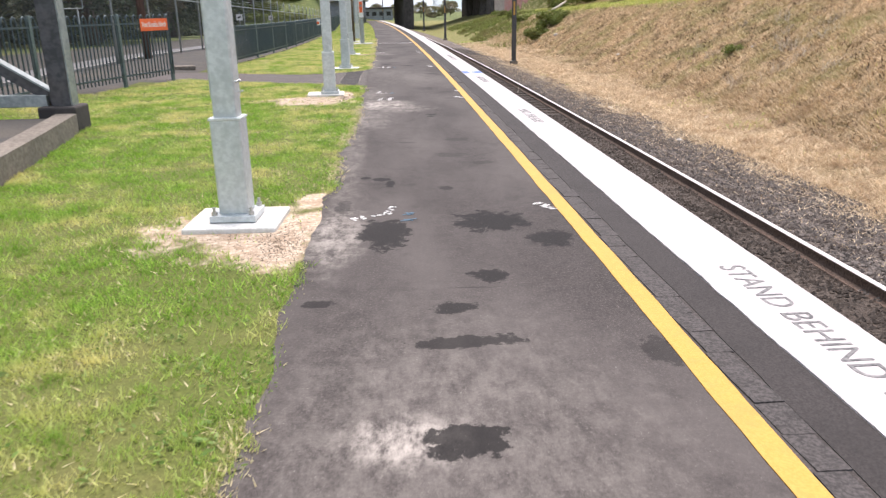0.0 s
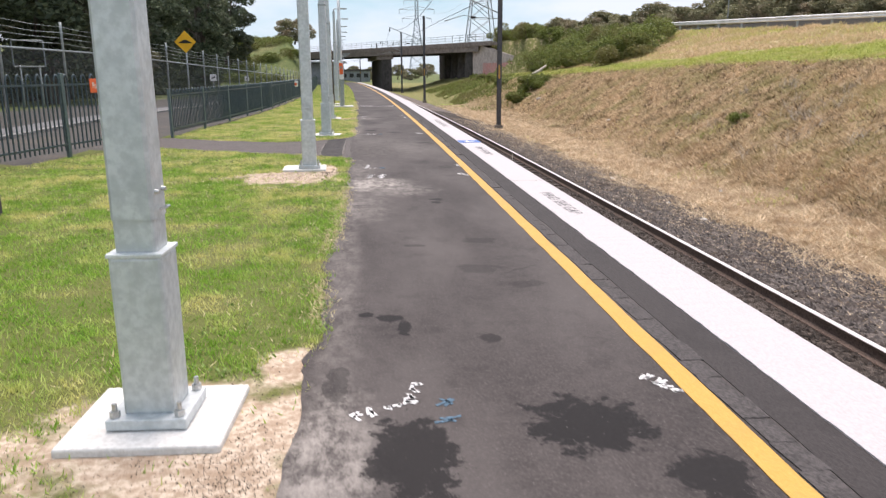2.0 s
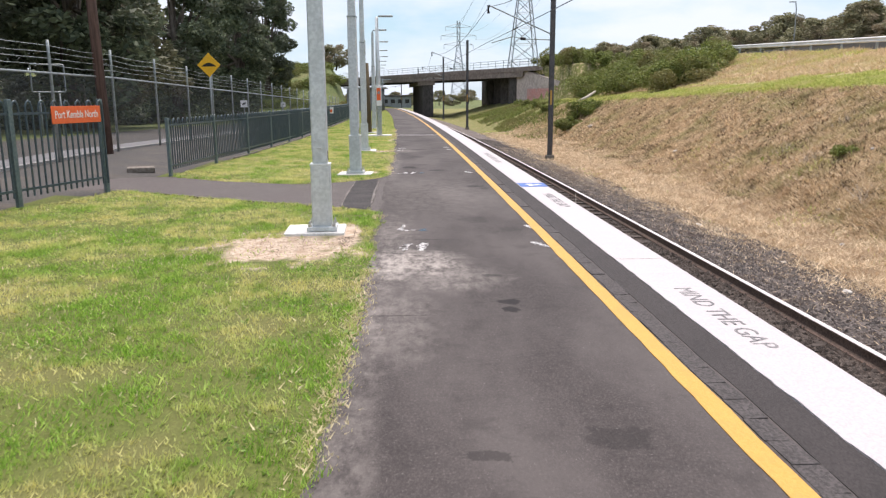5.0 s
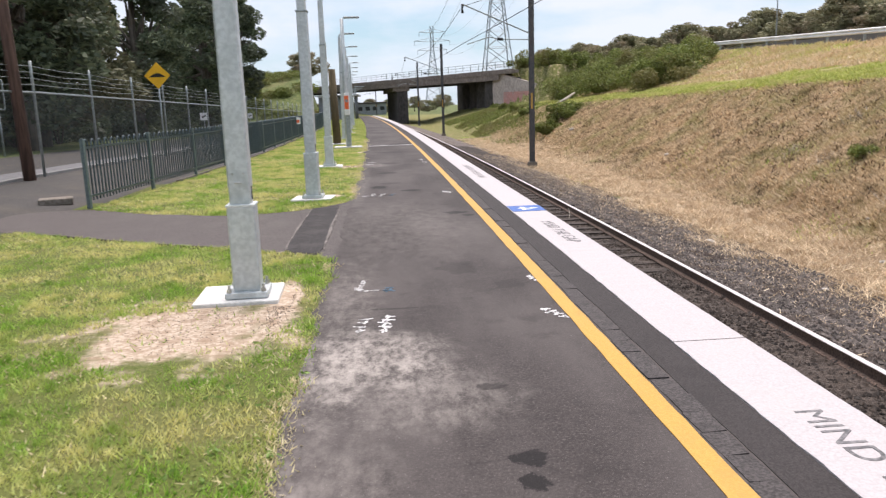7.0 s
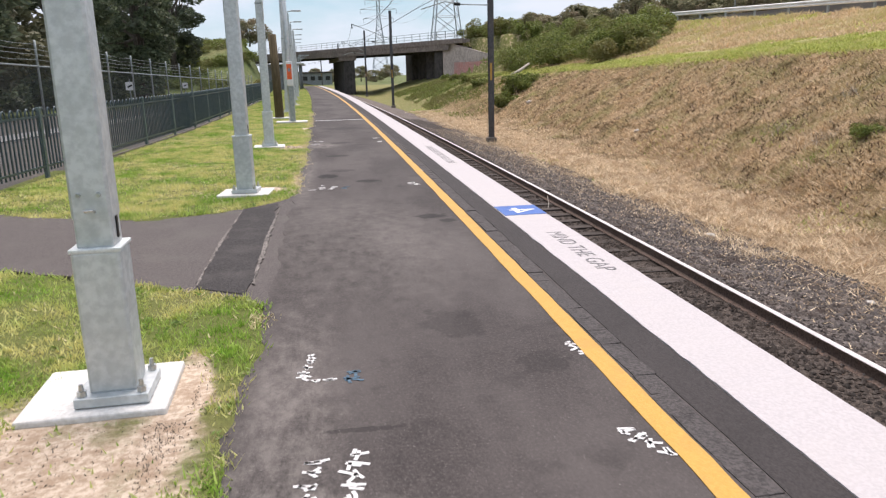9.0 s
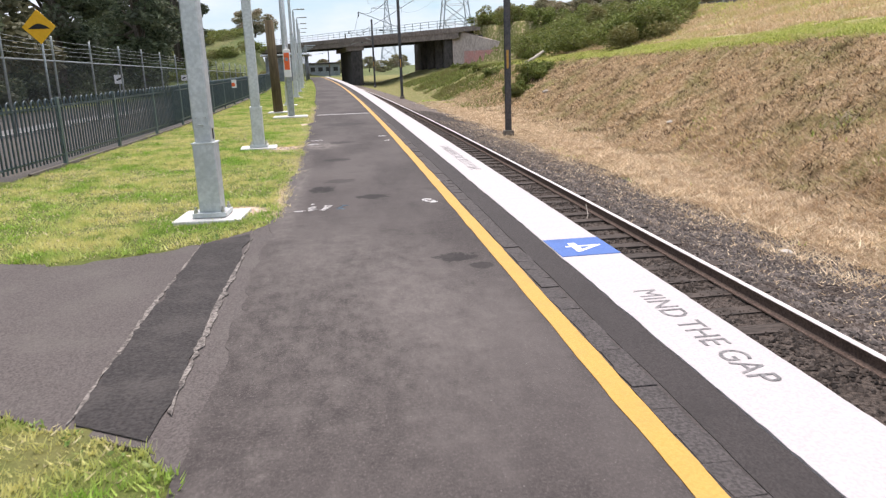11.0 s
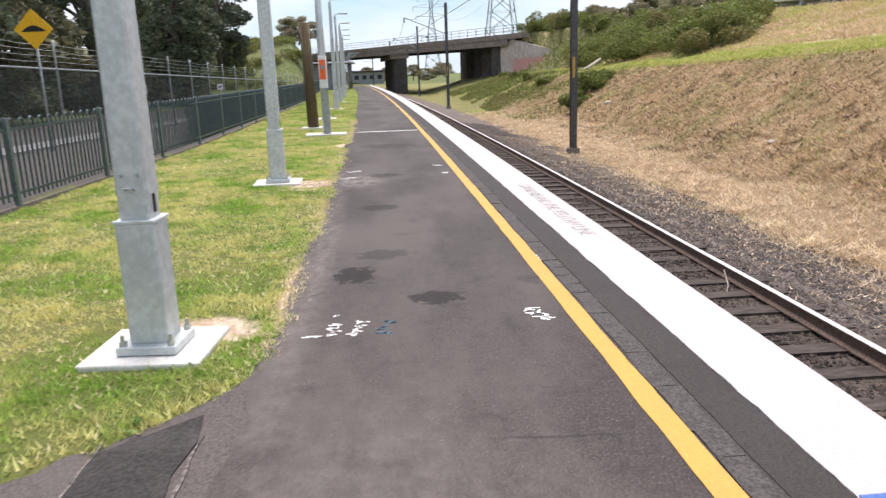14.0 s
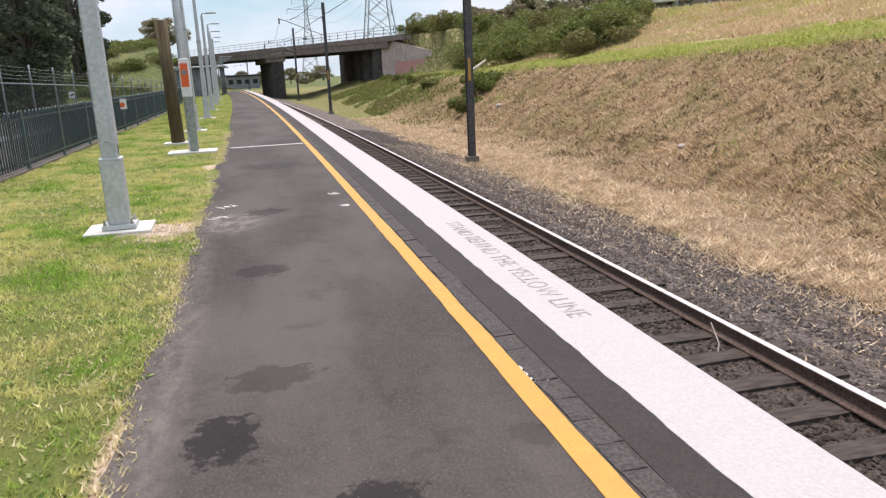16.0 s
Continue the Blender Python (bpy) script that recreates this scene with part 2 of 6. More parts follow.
# sandy bare ground round the lamp posts: x, y, half width, half length
SAND = ((-1.0, 5.45, 0.75, 0.62), (-0.78, 5.0, 0.24, 0.5), (-1.40, 14.0, 0.78, 0.85), (-0.80, 14.6, 0.13, 0.85), (-0.85, 28.5, 0.5, 0.5), (-0.9, 22.0, 0.35, 0.25), (-0.66, 6.3, 0.14, 0.3), (-0.46, 22.9, 0.08, 0.9), (-0.6, 34.5, 0.2, 0.4))

M_ASPHALT = asphalt_material()
M_LAWN = lawn_material()
M_BANK = bank_material()
M_PATH = plain("path asphalt", (0.050, 0.043, 0.041), (0.118, 0.102, 0.098), 90, 1.6, 0.85, dirt=0.4, dirtcol=(0.12, 0.11, 0.10))
M_PATCH = plain("patched asphalt", (0.016, 0.014, 0.014), (0.044, 0.039, 0.039), 45, 3.0, 0.85, bump=0.8, dirt=0.35, dirtcol=(0.10, 0.09, 0.085))
M_YELLOW = plain("yellow line paint", (0.46, 0.262, 0.045), (0.54, 0.312, 0.066), 90, 5.0, 0.6, dirt=0.4, dirtcol=(0.40, 0.23, 0.06))
M_WHITE = plain("white coping paint", (0.405, 0.382, 0.391), (0.475, 0.448, 0.458), 60, 2.2, 0.75, dirt=0.3, dirtcol=(0.46, 0.43, 0.42))
M_STRIP = plain("smooth dark asphalt strip", (0.023, 0.0195, 0.0195), (0.050, 0.043, 0.0425), 120, 2.0, 0.85, dirt=0.3)
M_BRICK = plain("dark edging brick", (0.036, 0.032, 0.032), (0.088, 0.078, 0.077), 60, 7.0, 0.85, bump=0.6, dirt=0.4)
M_FACE = plain("platform face concrete", (0.14, 0.12, 0.10), (0.24, 0.21, 0.18), 20, 1.5, 0.9)
M_STENCIL = plain("worn grey stencil paint", (0.075, 0.075, 0.08), (0.21, 0.205, 0.21), 45, 6.0, 0.75, dirt=0.3, dirtcol=(0.45, 0.43, 0.43))
M_FADED = plain("faded stencil paint", (0.18, 0.176, 0.18), (0.37, 0.355, 0.36), 30, 5.0, 0.75, dirt=0.5, dirtcol=(0.54, 0.52, 0.52))
M_BLUE = plain("blue marker paint", (0.045, 0.115, 0.36), (0.075, 0.155, 0.42), 60, 4.0, 0.65)
M_SPRAY = plain("white spray paint", (0.66, 0.65, 0.65), (0.82, 0.81, 0.81), 70, 6.0, 0.7)
M_SPRAYBLUE = plain("blue spray paint", (0.045, 0.085, 0.125), (0.085, 0.165, 0.24), 50, 8.0, 0.7)
M_GALV = plain("galvanised steel", (0.50, 0.53, 0.54), (0.63, 0.66, 0.67), 22, 5.0, 0.48, 0.28, 0.08, 0.003, 0.6, (0.42, 0.455, 0.46))
M_GALVDARK = plain("weathered galvanised steel", (0.28, 0.31, 0.31), (0.40, 0.43, 0.43), 14, 2.0, 0.5, 0.6, 0.15, 0.004)
M_RIM = plain("bright galvanised rim", (0.62, 0.65, 0.65), (0.74, 0.77, 0.77), 40, 6, 0.5, 0.2, 0.1)
M_BOLT = plain("zinc bolt", (0.45, 0.46, 0.46), (0.60, 0.61, 0.61), 60, 8, 0.35, 0.9, 0.1)
M_PAD = plain("pale concrete pad", (0.58, 0.57, 0.55), (0.70, 0.69, 0.67), 40, 4.0, 0.85, dirt=0.3, dirtcol=(0.48, 0.44, 0.38))
M_FENCE = plain("dark green painted steel", (0.045, 0.068, 0.080), (0.078, 0.107, 0.120), 30, 2.5, 0.42, 0.2, 0.1, dirt=0.3, dirtcol=(0.12, 0.14, 0.13))
M_FENCELIGHT = plain("weathered green steel", (0.10, 0.14, 0.145), (0.16, 0.20, 0.20), 30, 2.5, 0.5, 0.3, 0.1)
M_RAILTOP = plain("polished rail head", (0.66, 0.60, 0.58), (0.78, 0.73, 0.71), 30, 4, 0.42, 0.4, 0.05)
M_RAIL = plain("rusty rail web", (0.095, 0.066, 0.054), (0.19, 0.135, 0.108), 40, 3.0, 0.85, 0.15)
M_SLEEPER = plain("weathered timber sleeper", (0.034, 0.027, 0.023), (0.078, 0.062, 0.053), 16, 3.0, 0.9, bump=0.7, stretch=(0.25, 1, 1))
M_BALLASTBED = plain("dark ballast bed", (0.070, 0.058, 0.052), (0.22, 0.185, 0.165), 26, 1.2, 0.95, bump=1.0, dist=0.05, dirt=0.5, dirtcol=(0.085, 0.062, 0.048))
M_STONE = leaf_material("ballast stone", (0.050, 0.043, 0.041), (0.26, 0.225, 0.205), (0.125, 0.098, 0.083), 1.4)
# darker copies of ballast bed and stone, with the platform's shade in the colour
M_SHADEBED = plain("shade-darkened ballast bed", (0.040, 0.031, 0.026), (0.125, 0.10, 0.085), 26, 1.2, 0.95, bump=1.0, dist=0.05, dirt=0.5, dirtcol=(0.06, 0.044, 0.034))
M_STONEDARK = leaf_material("shade-darkened ballast stone", (0.030, 0.024, 0.021), (0.14, 0.112, 0.095), (0.07, 0.054, 0.044), 1.4)
M_MAST = plain("dark steel mast", (0.055, 0.056, 0.062), (0.10, 0.10, 0.108), 12, 1.5, 0.6, 0.3, dirt=0.4, dirtcol=(0.12, 0.10, 0.09))
M_WIRE = plain("overhead wire", (0.10, 0.10, 0.10), (0.16, 0.16, 0.16), 10, 2, 0.5, 0.6)
M_CONC = plain("bridge concrete", (0.165, 0.132, 0.118), (0.27, 0.222, 0.20), 3, 0.5, 0.9, bump=0.4, dist=0.03, dirt=0.6, dirtcol=(0.15, 0.125, 0.115))
M_WING = plain("pale weathered wing wall concrete", (0.40, 0.335, 0.31), (0.56, 0.48, 0.45), 3, 0.5, 0.9, bump=0.4, dist=0.03, dirt=0.5, dirtcol=(0.26, 0.21, 0.19))
# dark tone; under the bridge it paints in the shade below the deck
M_CONCDARK = plain("dark concrete with bridge shade", (0.040, 0.036, 0.036), (0.085, 0.075, 0.073), 2, 0.5, 0.95, dirt=0.5)
M_PINK = plain("faded pink wall paint", (0.52, 0.24, 0.22), (0.60, 0.34, 0.31), 4, 0.8, 0.9, dirt=0.5, dirtcol=(0.33, 0.27, 0.25))
M_TIMBER = plain("weathered timber post", (0.075, 0.056, 0.031), (0.14, 0.108, 0.06), 20, 2.0, 0.9, bump=0.6, stretch=(1, 1, 0.08))
M_POLEWOOD = plain("dark hardwood pole", (0.075, 0.045, 0.036), (0.14, 0.085, 0.066), 20, 2.0, 0.9, bump=0.6, stretch=(1, 1, 0.08))
M_FOOT = plain("grey pavement concrete", (0.16, 0.16, 0.167), (0.23, 0.23, 0.24), 30, 2, 0.85)
M_ROAD = plain("street asphalt", (0.12, 0.123, 0.132), (0.17, 0.174, 0.184), 90, 1.2, 0.85)
M_KERB = plain("pale kerb concrete", (0.29, 0.285, 0.28), (0.39, 0.38, 0.37), 30, 2, 0.85)
M_DIRT = plain("dark bare ground", (0.046, 0.043, 0.042), (0.085, 0.080, 0.076), 30, 0.9, 0.95, bump=0.5, dist=0.02, dirt=0.4, dirtcol=(0.13, 0.11, 0.085))
M_FARGREEN = plain("rough green hillside", (0.055, 0.085, 0.022), (0.13, 0.155, 0.045), 2.2, 0.25, 0.95, bump=0.9, dist=0.3, dirt=0.5, dirtcol=(0.22, 0.19, 0.09))
M_SIGNYEL = plain("yellow road sign", (0.82, 0.44, 0.015), (0.88, 0.50, 0.03), 20, 2, 0.5, dirt=0.15)
M_BLACK = plain("black sign paint", (0.015, 0.015, 0.015), (0.03, 0.03, 0.03), 20, 2, 0.5)
M_ORANGE = plain("orange sign enamel", (0.80, 0.13, 0.035), (0.86, 0.17, 0.05), 20, 2, 0.45, dirt=0.12)
M_SIGNWHITE = plain("white sign enamel", (0.78, 0.78, 0.78), (0.85, 0.85, 0.85), 20, 2, 0.5, dirt=0.12)
M_LAMP = plain("grey lamp housing", (0.33, 0.34, 0.35), (0.42, 0.43, 0.44), 20, 2, 0.5, 0.3)
M_GUARD = plain("pale guard rail steel", (0.66, 0.66, 0.66), (0.78, 0.78, 0.78), 4, 0.5, 0.45, 0.3)
M_PYLON = plain("grey lattice steel", (0.33, 0.36, 0.40), (0.42, 0.45, 0.49), 2, 0.3, 0.6, 0.3)
M_BARK = plain("grey brown bark", (0.085, 0.07, 0.058), (0.17, 0.145, 0.12), 6, 1.0, 0.95, bump=0.9, dist=0.05, stretch=(1, 1, 0.2))
M_ROCK = plain("pale stone", (0.38, 0.35, 0.32), (0.52, 0.49, 0.45), 20, 4, 0.9)
M_DRIFT = plain("bleached dead wood", (0.42, 0.37, 0.31), (0.55, 0.50, 0.43), 30, 4, 0.9, stretch=(1, 0.2, 1))
M_SHED = plain("grey shelter cladding", (0.20, 0.22, 0.24), (0.29, 0.31, 0.33), 3, 0.6, 0.6)
M_ROOF = plain("pale metal roof", (0.55, 0.56, 0.58), (0.66, 0.67, 0.68), 5, 0.8, 0.5, 0.3)
M_LEAFDARK = leaf_material("dark evergreen leaf", (0.055, 0.076, 0.048), (0.20, 0.235, 0.135), (0.12, 0.132, 0.095), 0.25)
M_LEAFSTREET = leaf_material("dull olive leaf", (0.075, 0.085, 0.045), (0.20, 0.20, 0.115), (0.14, 0.125, 0.085), 0.2)
M_LEAFMID = leaf_material("olive gum leaf", (0.15, 0.155, 0.085), (0.36, 0.345, 0.20), (0.29, 0.235, 0.16), 0.3)
M_LEAFBUSH = leaf_material("green shrub leaf", (0.075, 0.105, 0.026), (0.27, 0.31, 0.08), (0.20, 0.185, 0.072), 0.25)
M_GRASS = leaf_material("lawn grass blade", (0.145, 0.30, 0.030), (0.46, 0.66, 0.12), (0.72, 0.68, 0.28), 1.1, (3.4, (0.17, 0.31, 0.034)), (8, 18))
M_WEED = leaf_material("clover leaf", (0.10, 0.18, 0.035), (0.26, 0.38, 0.10), (0.36, 0.40, 0.16), 2.0)
M_THATCH = leaf_material("bleached grass litter", (0.50, 0.42, 0.24), (0.86, 0.76, 0.50), (0.62, 0.55, 0.31), 1.6)
M_STRAW = leaf_material("dry straw blade", (0.40, 0.295, 0.19), (0.95, 0.80, 0.57), (0.55, 0.42, 0.28), 1.3, (2.4, (0.30, 0.21, 0.13)))
M_BROWNGRASS = leaf_material("dead brown grass blade", (0.31, 0.222, 0.132), (0.82, 0.645, 0.425), (0.40, 0.365, 0.18), 0.45, (1.5, (0.225, 0.18, 0.10)))
M_UPPER = leaf_material("dry upper slope grass blade", (0.40, 0.305, 0.175), (0.78, 0.62, 0.41), (0.50, 0.44, 0.21), 0.35)
# dark brown blades that stand in for shade between the tussocks
M_DARKGRASS = leaf_material("tussock shade stalk", (0.060, 0.038, 0.025), (0.19, 0.125, 0.078), (0.12, 0.09, 0.05), 1.0)
M_CREST = leaf_material("yellow green slope grass blade", (0.24, 0.30, 0.05), (0.70, 0.70, 0.24), (0.58, 0.52, 0.24), 0.7)
M_MESH = mesh_wire_material()

# ---- builders ----
BEND = 0.00028


def bend(y):
    """Sideways shift of the gently curved railway at y."""
    return -BEND * (y - 24) ** 2


def part(name, data, material, parent=None, label="", m=None):
    """Link a bmesh or a mesh as one object under a thing or a part."""
    if isinstance(data, bmesh.types.BMesh):
        me = bpy.data.meshes.new(name)
        data.to_mesh(me)
        data.free()
    else:
        me = data
    if material and not me.materials:
        me.materials.append(material)
    ob = new(name, me)
    if parent:
        ob.parent = parent
    if m is not None:
        ob.matrix_basis = m
    if label:
        ob["label"] = label
    return ob


def box(bm, c, s, bevel=0.0, rz=0.0, m=None):
    """A box with centre c and size s."""
    mm = (m or Matrix()) @ Matrix.Translation(c) @ Matrix.Rotation(rz, 4, "Z") @ Matrix.Diagonal((*s, 1))
    r = bmesh.ops.create_cube(bm, size=1, matrix=mm)
    if bevel:
        es = list({e for v in r["verts"] for e in v.link_edges})
        bmesh.ops.bevel(bm, geom=es, offset=bevel, segments=2, affect="EDGES", profile=0.5)
    return bm


def tube(bm, pts, radii, sides=8, cap=True):
    """A tapered tube through points."""
    rings = []
    pts = [Vector(p) for p in pts]
    if isinstance(radii, (int, float)):
        radii = [radii] * len(pts)
    for i, p in enumerate(pts):
        d = (pts[min(i + 1, len(pts) - 1)] - pts[max(i - 1, 0)]).normalized()
        a = d.orthogonal().normalized() if abs(d.z) > 0.95 else d.cross(Vector((0, 0, 1))).normalized()
        if abs(d.z) > 0.95:
            a = (Vector((1, 0, 0)) - d * d.x).normalized()
        b = d.cross(a)
        rings.append([bm.verts.new(p + (a * math.cos(2 * math.pi * k / sides) + b * math.sin(2 * math.pi * k / sides)) * radii[i]) for k in range(sides)])
    for r, q in zip(rings, rings[1:]):
        for k in range(sides):
            f = bm.faces.new((r[k], r[(k + 1) % sides], q[(k + 1) % sides], q[k]))
            f.smooth = sides > 6
    if cap:
        bm.faces.new(rings[0][::-1])
        bm.faces.new(rings[-1])
    return bm


def fast_mesh(name, verts, faces, smooth=False):
    """A mesh from arrays: verts (n, 3), faces (m, k)."""
    me = bpy.data.meshes.new(name)
    k = faces.shape[1]
    me.vertices.add(len(verts))
    me.vertices.foreach_set("co", np.asarray(verts, np.float32).ravel())
    me.loops.add(faces.size)
    me.loops.foreach_set("vertex_index", np.asarray(faces, np.int32).ravel())
    me.polygons.add(len(faces))
    me.polygons.foreach_set("loop_start", np.arange(0, faces.size, k, dtype=np.int32))
    me.polygons.foreach_set("use_smooth", np.full(len(faces), smooth))
    me.update(calc_edges=True)
    return me


def sheet(name, xs, ys, zfun, material, bent=True):
    """A grid sheet over xs by ys."""
    gx, gy = np.meshgrid(xs, ys)
    px = gx + (bend(gy) if bent else 0)
    gz = zfun(gx, gy)
    nx = len(xs)
    v = np.stack([px, gy, gz], -1).reshape(-1, 3)
    i = (np.arange(len(ys) - 1)[:, None] * nx + np.arange(nx - 1)[None]).ravel()
    me = fast_mesh(name, v, np.stack([i, i + 1, i + nx + 1, i + nx], 1), True)
    return part(name, me, material)


RNG = np.random.default_rng(7)


def band(name, u0, u1, z0, z1, y0, y1, material, step=0.25, rag0=0.0, rag1=0.0, rough=0.0):
    """A long slab along the bent railway; rag: how ragged its two rims are."""
    ys = np.arange(y0, y1 + step / 2, step)
    r = np.random.default_rng(int(abs(u0 * 100)) + 3)

    def rim(a):
        w = r.normal(0, 1, len(ys))
        w = np.convolve(w, np.ones(3) / 3, "same") + 0.5 * np.convolve(r.normal(0, 1, len(ys)), np.ones(9) / 5, "same")
        return a * w

    a = u0 + bend(ys) + rim(rag0)
    b = u1 + bend(ys) + rim(rag1)
    n = len(ys)
    w = r.normal(0, rough, n) if rough else np.zeros(n)
    v = np.concatenate([np.stack([a, ys, np.full(n, z0)], 1), np.stack([a, ys, z1 + w], 1), np.stack([b, ys, z1 + w], 1), np.stack([b, ys, np.full(n, z0)], 1)])
    i = np.arange(n - 1)
    f = [np.stack([i + k * n, i + k * n + 1, i + (k + 1) % 4 * n + 1, i + (k + 1) % 4 * n], 1) for k in range(4)]
    me = fast_mesh(name, v, np.concatenate(f)[:, ::-1])
    return part(name, me, material)


def smooth(a, b, t):
    s = np.clip((t - a) / (b - a), 0, 1)
    return s * s * (3 - 2 * s)


def lumps(x, y, scale, seed):
    """Smooth value noise in two octaves, about -1 to 1."""
    lattice = np.random.default_rng(seed).uniform(-1, 1, (64, 64))
    x, y = np.asarray(x, float) + np.zeros(np.shape(y)), np.asarray(y, float) + np.zeros(np.shape(x))
    out = 0.0
    for f, a in ((scale * 0.45, 0.8), (scale * 1.03, 0.5)):
        gx, gy = x * f + 0.37 * y * f + 11.3, y * f - 0.37 * x * f + 5.7
        ix, iy = np.floor(gx).astype(int), np.floor(gy).astype(int)
        tx, ty = gx - ix, gy - iy
        tx, ty = tx * tx * (3 - 2 * tx), ty * ty * (3 - 2 * ty)
        p, q, r, s = (lattice[(ix + i) % 64, (iy + j) % 64] for i, j in ((0, 0), (1, 0), (0, 1), (1, 1)))
        out = out + a * ((p * (1 - tx) + q * tx) * (1 - ty) + (r * (1 - tx) + s * tx) * ty)
    return out


def rim_x(y):
    """The uneven line where the sward ends on the asphalt."""
    y = np.asarray(y, float)
    return -0.43 + bend(y) + 0.022 * lumps(0 * y, y, 13.0, 30) + 0.03 * lumps(0 * y, y, 5.0, 31) + 0.04 * lumps(0 * y, y, 1.9, 35)


def bank_height(x, y):
    """The cutting's side on the far side of the railway."""
    xt = np.interp(y, [13, 27, 50, 65, 84, 110], [9.6, 10.35, 11.6, 11.6, 9.0, 8.4])
    steep = np.interp(y, [50, 65, 84, 110], [0.6, 0.52, 0.36, 0.3])
    top = 1.95 - 0.02 * np.clip(y - 36, 0, 60)
    road = 4.1 + 0.0415 * (np.clip(y, -40, 82) - 44)
    road = np.maximum(road, 3.2)
    ledge_end = np.interp(y, [84, 97, 112.6, 113], [20.5, 21.7, 16.3, 16.0])
    xr = ledge_end + np.interp(y, [84, 98, 99.5, 112], [9.5, 8.0, 0.8, 0.8])
    z = -1.66 + smooth(xt - 1.2, xt + 1.2, x) * 0.35
    slope = np.clip((x - xt - 0.2) * steep, 0, None)
    z = np.minimum(z + slope, top)
    rise = np.clip(ledge_end - 16.2, 0, None) * 0.17
    z = z + np.clip(x - 16.2, 0, None) * 0.17
    z = np.where(x > ledge_end, top + rise + np.clip((x - ledge_end) / (xr - ledge_end), 0, 1) ** 1.05 * (road - top - rise), z)
    z = z + 0.10 * lumps(x, y, 0.9, 3) * smooth(8, 11, x) + 0.05 * lumps(x, y, 2.4, 4) * smooth(9, 12, x)
    low = smooth(136, 160, y)
    return z * (1 - low) - 1.3 * low


def ground_height(u, y):
    x = u + bend(y)
    left = 0.15 * smooth(-5.2, -7.2, u) - 0.0158 * np.clip(y - 27, 0, 200) * smooth(-5.4, -8, u)
    hill = 7.2 * smooth(112, 142, y + 0.15 * u) * smooth(-5.5, -9, u) * (1 - 0.25 * smooth(-60, -160, u))
    left = np.where(u < -4, left * (1 - smooth(105, 125, y)) + hill, -0.004)
    bed = -1.272 + 0.036 * (1 - smooth(16, 23, y)) + 0.02 * lumps(x, y, 3.0, 8) - 0.12 * smooth(5.2, 5.9, u) - 0.26 * smooth(5.9, 7.6, u)
    right = np.where(u > 7.2, bank_height(x, y), bed)
    z = np.where(u < 2.2, left - 0.0, right)
    z = z + np.where((u < -0.7) & (u > -5), 0.006 * lumps(x, y, 2.0, 9), 0)
    under = (u < -0.3) & (u > -6.2) & (y > np.interp(-u, *PATH_NEAR_AT) + 0.1) & (y < np.interp(-u, *PATH_FAR_AT) - 0.1)
    z = np.where(under, np.minimum(z, -0.05), z)
    return np.where((u > -0.22) & (u < 2.2), -0.06, z)


# ---- ground ----
# the path's two rims, x and y
PATH_NEAR_AT = ([0.3, 0.67, 1.08, 2.86, 5.4, 8.0], [16.0, 16.57, 16.82, 17.9, 19.4, 19.4])
PATH_FAR_AT = ([0.3, 0.7, 1.05, 2.2, 3.6, 4.98, 8.0], [21.4, 20.85, 20.45, 20.0, 20.6, 21.6, 21.8])

US = np.concatenate([np.array([-420, -260, -150, -100, -70, -50, -40, -32, -26, -22, -19]), np.arange(-17, -5.2, 0.8), np.arange(-5.2, -0.7, 0.25), np.array([-0.62, -0.42, -0.24, -0.20, 0.5, 2.19, 2.21, 2.6, 3.2, 4, 4.8]),
                     np.arange(5.3, 9, 0.3), np.arange(9, 18, 0.25), np.arange(18, 33, 0.5), np.array([34, 36, 40, 46, 54, 66, 85, 120, 180, 280, 420])])
YS = np.concatenate([np.array([-200, -100, -60, -40, -28, -20, -15]), np.arange(-12, 60, 0.4), np.arange(60, 130, 1.0), np.array([133, 137, 142, 148, 156, 168, 185, 210, 250, 320, 420, 600, 900, 1400])])
ground = sheet("ground", US, YS, ground_height, None)
tagged(ground, "mown lawn, dark ballast bed and dry grassy cutting slope", "ground", kind="structure")
for mt in (M_LAWN, M_BALLASTBED, M_BANK, M_DIRT, M_FARGREEN, M_SHADEBED):
    ground.data.materials.append(mt)
mids = np.zeros(len(ground.data.polygons) * 3)
ground.data.polygons.foreach_get("center", mids)
mids = mids.reshape(-1, 3)
mu = mids[:, 0] - bend(mids[:, 1])


def fence_x(y):
    """The line of the green railings."""
    return np.interp(y, [2, 13.0, 15.0, 17.0, 18.0, 19.2, 20.5, 21.65, 26.4, 30, 35, 50, 64, 110], [-7.6, -6.5, -6.13, -5.71, -5.43, -5.10, -5.0, -4.93, -4.55, -4.36, -4.12, -4.07, -4.12, -6.2])


slots = np.where(mu < 2.2, 0, np.where(mu < 4.8, 5, np.where(mu < 7.6, 1, 2)))
slots = np.where((mu < 0) & (mids[:, 0] < fence_x(mids[:, 1]) - 0.2), 3, slots)
slots = np.where((mids[:, 0] < -15.5) | ((mids[:, 1] > 110) & (mu < -4)) | ((mids[:, 1] > 200) & (mu > 8)), 4, slots)
ground.data.polygons.foreach_set("material_index", slots.astype(np.int32))

